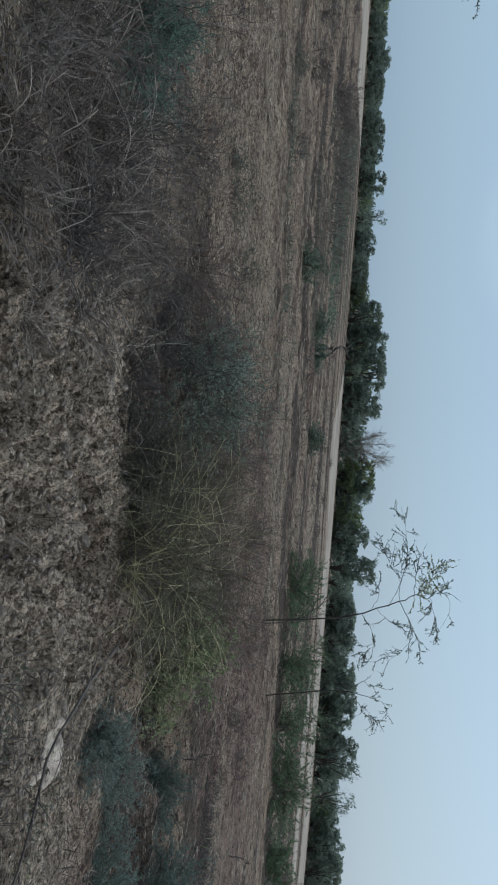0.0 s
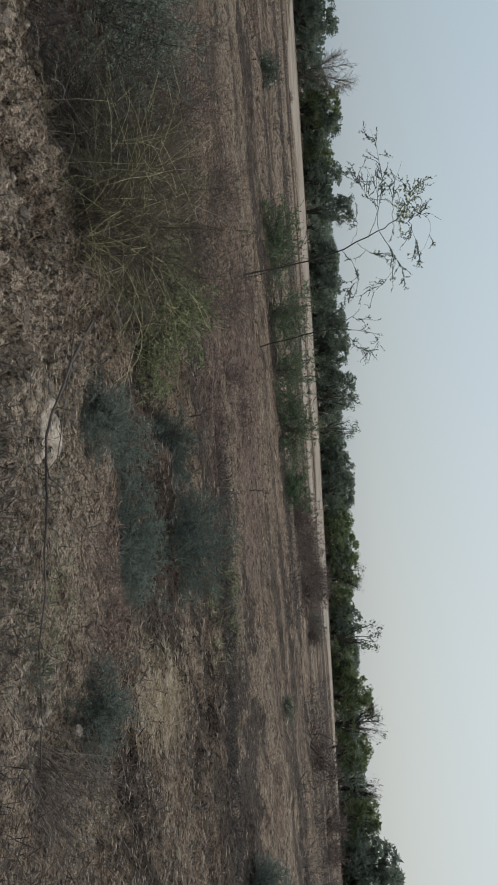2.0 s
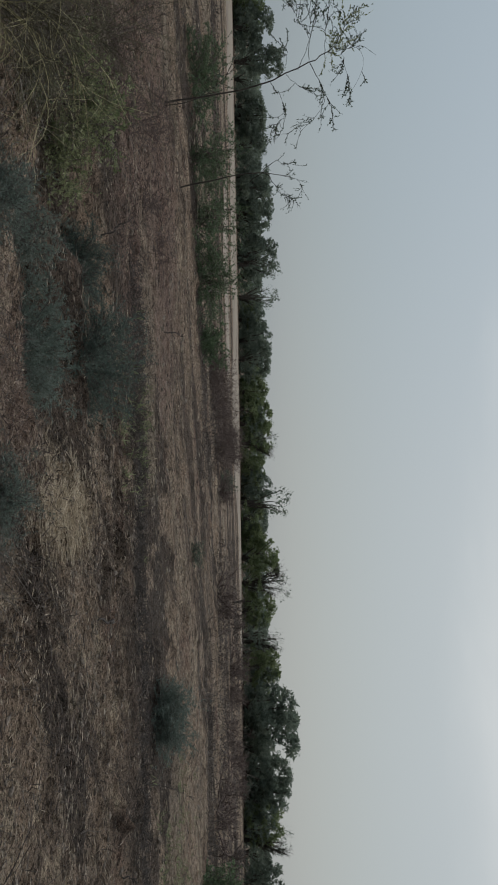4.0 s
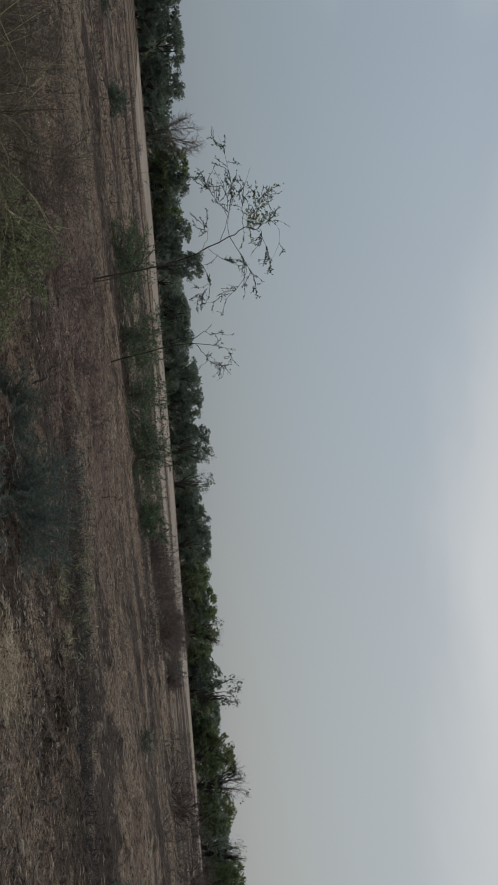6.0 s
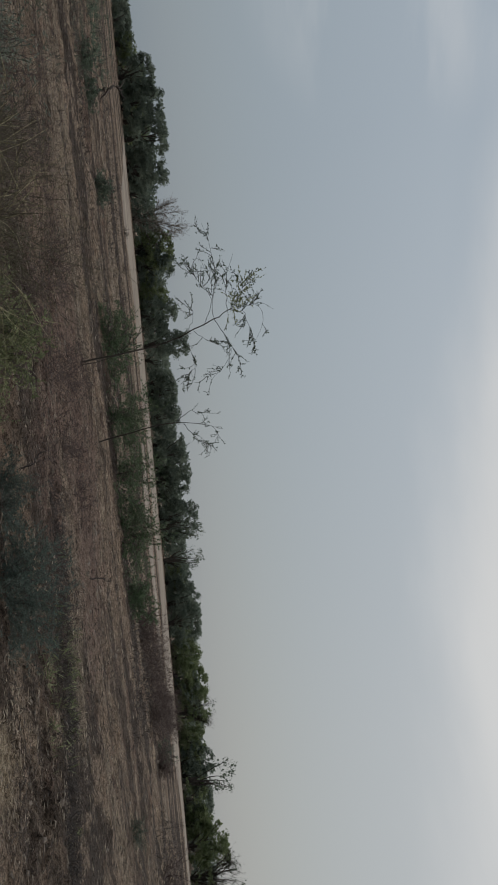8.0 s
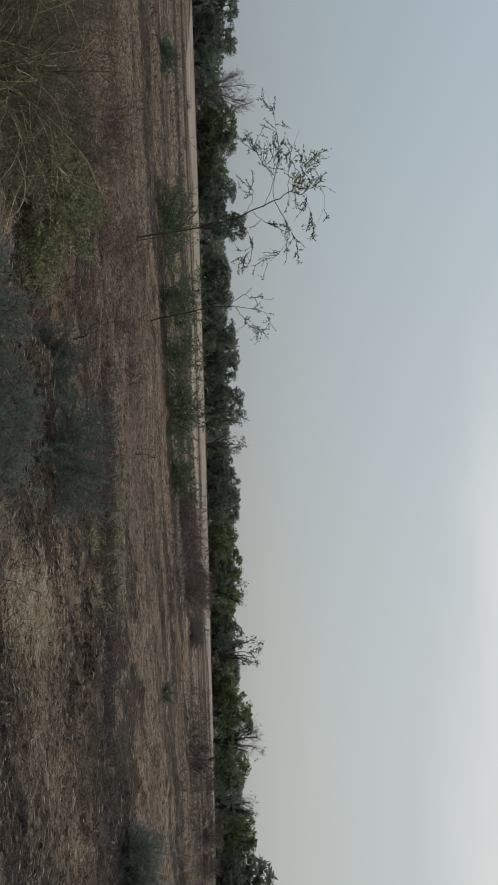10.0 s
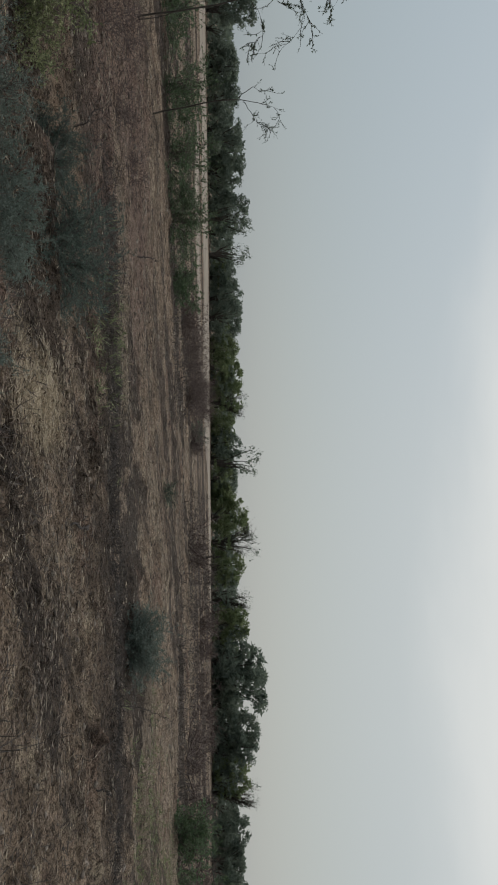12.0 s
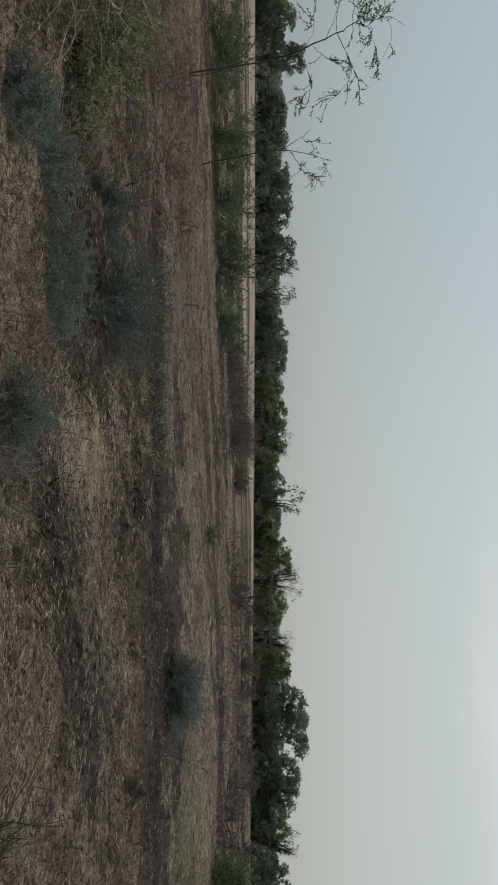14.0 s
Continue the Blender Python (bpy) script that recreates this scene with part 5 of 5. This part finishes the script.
def clods(name, x, y, size, mat, label, rng):
    """Angular lumps of broken soil."""
    n = len(x)
    theta = np.arange(5) * np.pi * 0.4
    rings = [(0.8, -0.5), (1.0, 0.1), (0.5, 0.6)]
    base = np.array([[(rr * math.cos(t), rr * math.sin(t), zz) for t in theta] for rr, zz in rings]).reshape(-1, 3)
    faces = []
    for k in range(2):
        for s in range(5):
            faces.append((k * 5 + s, k * 5 + (s + 1) % 5, (k + 1) * 5 + (s + 1) % 5, (k + 1) * 5 + s))
    faces.append((10, 11, 12, 13))
    faces = np.array(faces)
    v = base[None] * rng.uniform(0.72, 1.22, (n, len(base), 1)) * (np.broadcast_to(size, n) * rng.uniform(0.2, 1.0, n) ** 2.2)[:, None, None]
    v[:, 14] = v[:, 13] * 0.5 + v[:, 10] * 0.5
    v = v * np.stack([rng.uniform(0.7, 1.5, n), rng.uniform(0.7, 1.2, n), rng.uniform(0.4, 0.9, n)], -1)[:, None]
    tilt = rng.normal(0, 0.35, (n, 1))
    v = np.stack([v[..., 0] + v[..., 2] * tilt, v[..., 1], v[..., 2] - v[..., 0] * tilt], -1)
    spin = rng.uniform(0, 2 * np.pi, n)[:, None]
    vx = v[..., 0] * np.cos(spin) - v[..., 1] * np.sin(spin)
    vy = v[..., 0] * np.sin(spin) + v[..., 1] * np.cos(spin)
    v = np.stack([vx + x[:, None], vy + y[:, None], v[..., 2] + land(x, y)[:, None]], -1)
    f = faces[None] + (np.arange(n) * len(base))[:, None, None]
    return tagged(new(name, quads(name, v, f, mat)), label, "soil", kind="stuff")


x, y = scatter(4500, -14, 25, 3.2, 6.4, grng)
clods("soil_clods", x, y, 0.024, CLOD, "loose crumbled clods of dry soil", grng)
x, y = strewn(5200, grng, 45, level=0.46)
clods("soil_clods", x, y, 0.034 * (np.hypot(x, y) / 6) ** 0.7, CLOD, "loose clods of dry soil over the field", grng)
# larger clods on the bank, each a piece of the ground
lump_rng = np.random.default_rng(404)


def clod_mesh(rng):
    bm = bmesh.new()
    bmesh.ops.create_icosphere(bm, subdivisions=1, radius=1.0)
    for v in bm.verts:
        v.co = Vector((v.co.x * rng.uniform(0.55, 1.5), v.co.y * rng.uniform(0.55, 1.25), v.co.z * rng.uniform(0.35, 0.9)))
    me = bpy.data.meshes.new("clod")
    bm.to_mesh(me)
    bm.free()
    me.materials.append(CLOD)
    return me


shapes = [clod_mesh(lump_rng) for _ in range(12)]
x, y = scatter(240, -11, 23, 3.5, 6.2, lump_rng)
for n, (px_, py_) in enumerate(zip(x, y)):
    k = 0.012 + 0.034 * lump_rng.uniform() ** 4
    lump = part("clod", shapes[n % 12], ground)
    lump.matrix_basis = pose(px_, py_, floor_z(px_, py_) + k * 0.15, lump_rng.uniform(-25, 25), lump_rng.uniform(-25, 25), lump_rng.uniform(0, 360)) @ Matrix.Diagonal((k, k, k, 1))

# pale smooth crust on the bank
crust = np.random.default_rng(402)
uu, vv = np.meshgrid(np.linspace(-1, 1, 22), np.linspace(-1, 1, 22), indexing="ij")
px, py = uu * np.sqrt(1 - vv * vv / 2), vv * np.sqrt(1 - uu * uu / 2)
ripple = 1 + 0.9 * (fbm(uu * 1.5 + 4, vv * 1.5, 3) - 0.44)
along, across = px * 0.22 * ripple, py * 0.2 * ripple
wx, wy = 1.83 + along * 0.82 + across * 0.57, 4.45 + along * -0.57 + across * 0.82
rim_drop = np.clip(np.hypot(px, py) - 0.75, 0, 1) * 0.25
wz = floor_z(1.83, 4.45) + 0.6 * (land(wx, wy) - floor_z(1.83, 4.45)) + 0.03 - rim_drop + 0.07 * (fbm(wx / 0.08, wy / 0.08, 3) - 0.44)
ii, jj = np.meshgrid(np.arange(21), np.arange(21), indexing="ij")
cf = np.stack([ii * 22 + jj, (ii + 1) * 22 + jj, (ii + 1) * 22 + jj + 1, ii * 22 + jj + 1], -1)
tagged(new("clay_slab", quads("clay_slab", np.stack([wx, wy, wz], -1), cf, CRUST, smooth=True)), "pale smooth slab of dried clay on the crumbled bank", "clay slab")


# single pale stone beside the feathery bush
stone_rng = np.random.default_rng(403)
su2, sv2 = np.meshgrid(np.linspace(0, 2 * np.pi, 13)[:-1], np.linspace(0.05, np.pi - 0.05, 8), indexing="ij")
lump_r = 0.05 * (1 + 0.5 * (fbm(np.cos(su2) * 1.5 + 5, np.sin(su2) * 1.5 + sv2, 3) - 0.44))
stone_v = np.stack([lump_r * np.sin(sv2) * np.cos(su2), lump_r * 0.8 * np.sin(sv2) * np.sin(su2), lump_r * 0.7 * np.cos(sv2)], -1)
ii, jj = np.meshgrid(np.arange(12), np.arange(7), indexing="ij")
stone_f = np.stack([ii * 8 + jj, ii * 8 + jj + 1, ((ii + 1) % 12) * 8 + jj + 1, ((ii + 1) % 12) * 8 + jj], -1)
stone = new("stone", quads("stone", stone_v, stone_f, CRUST, smooth=True))
stone.location = (3.62, 3.98, floor_z(3.62, 3.98) + 0.022)
tagged(stone, "small pale grey stone lying beside a feathery bush", "stone")
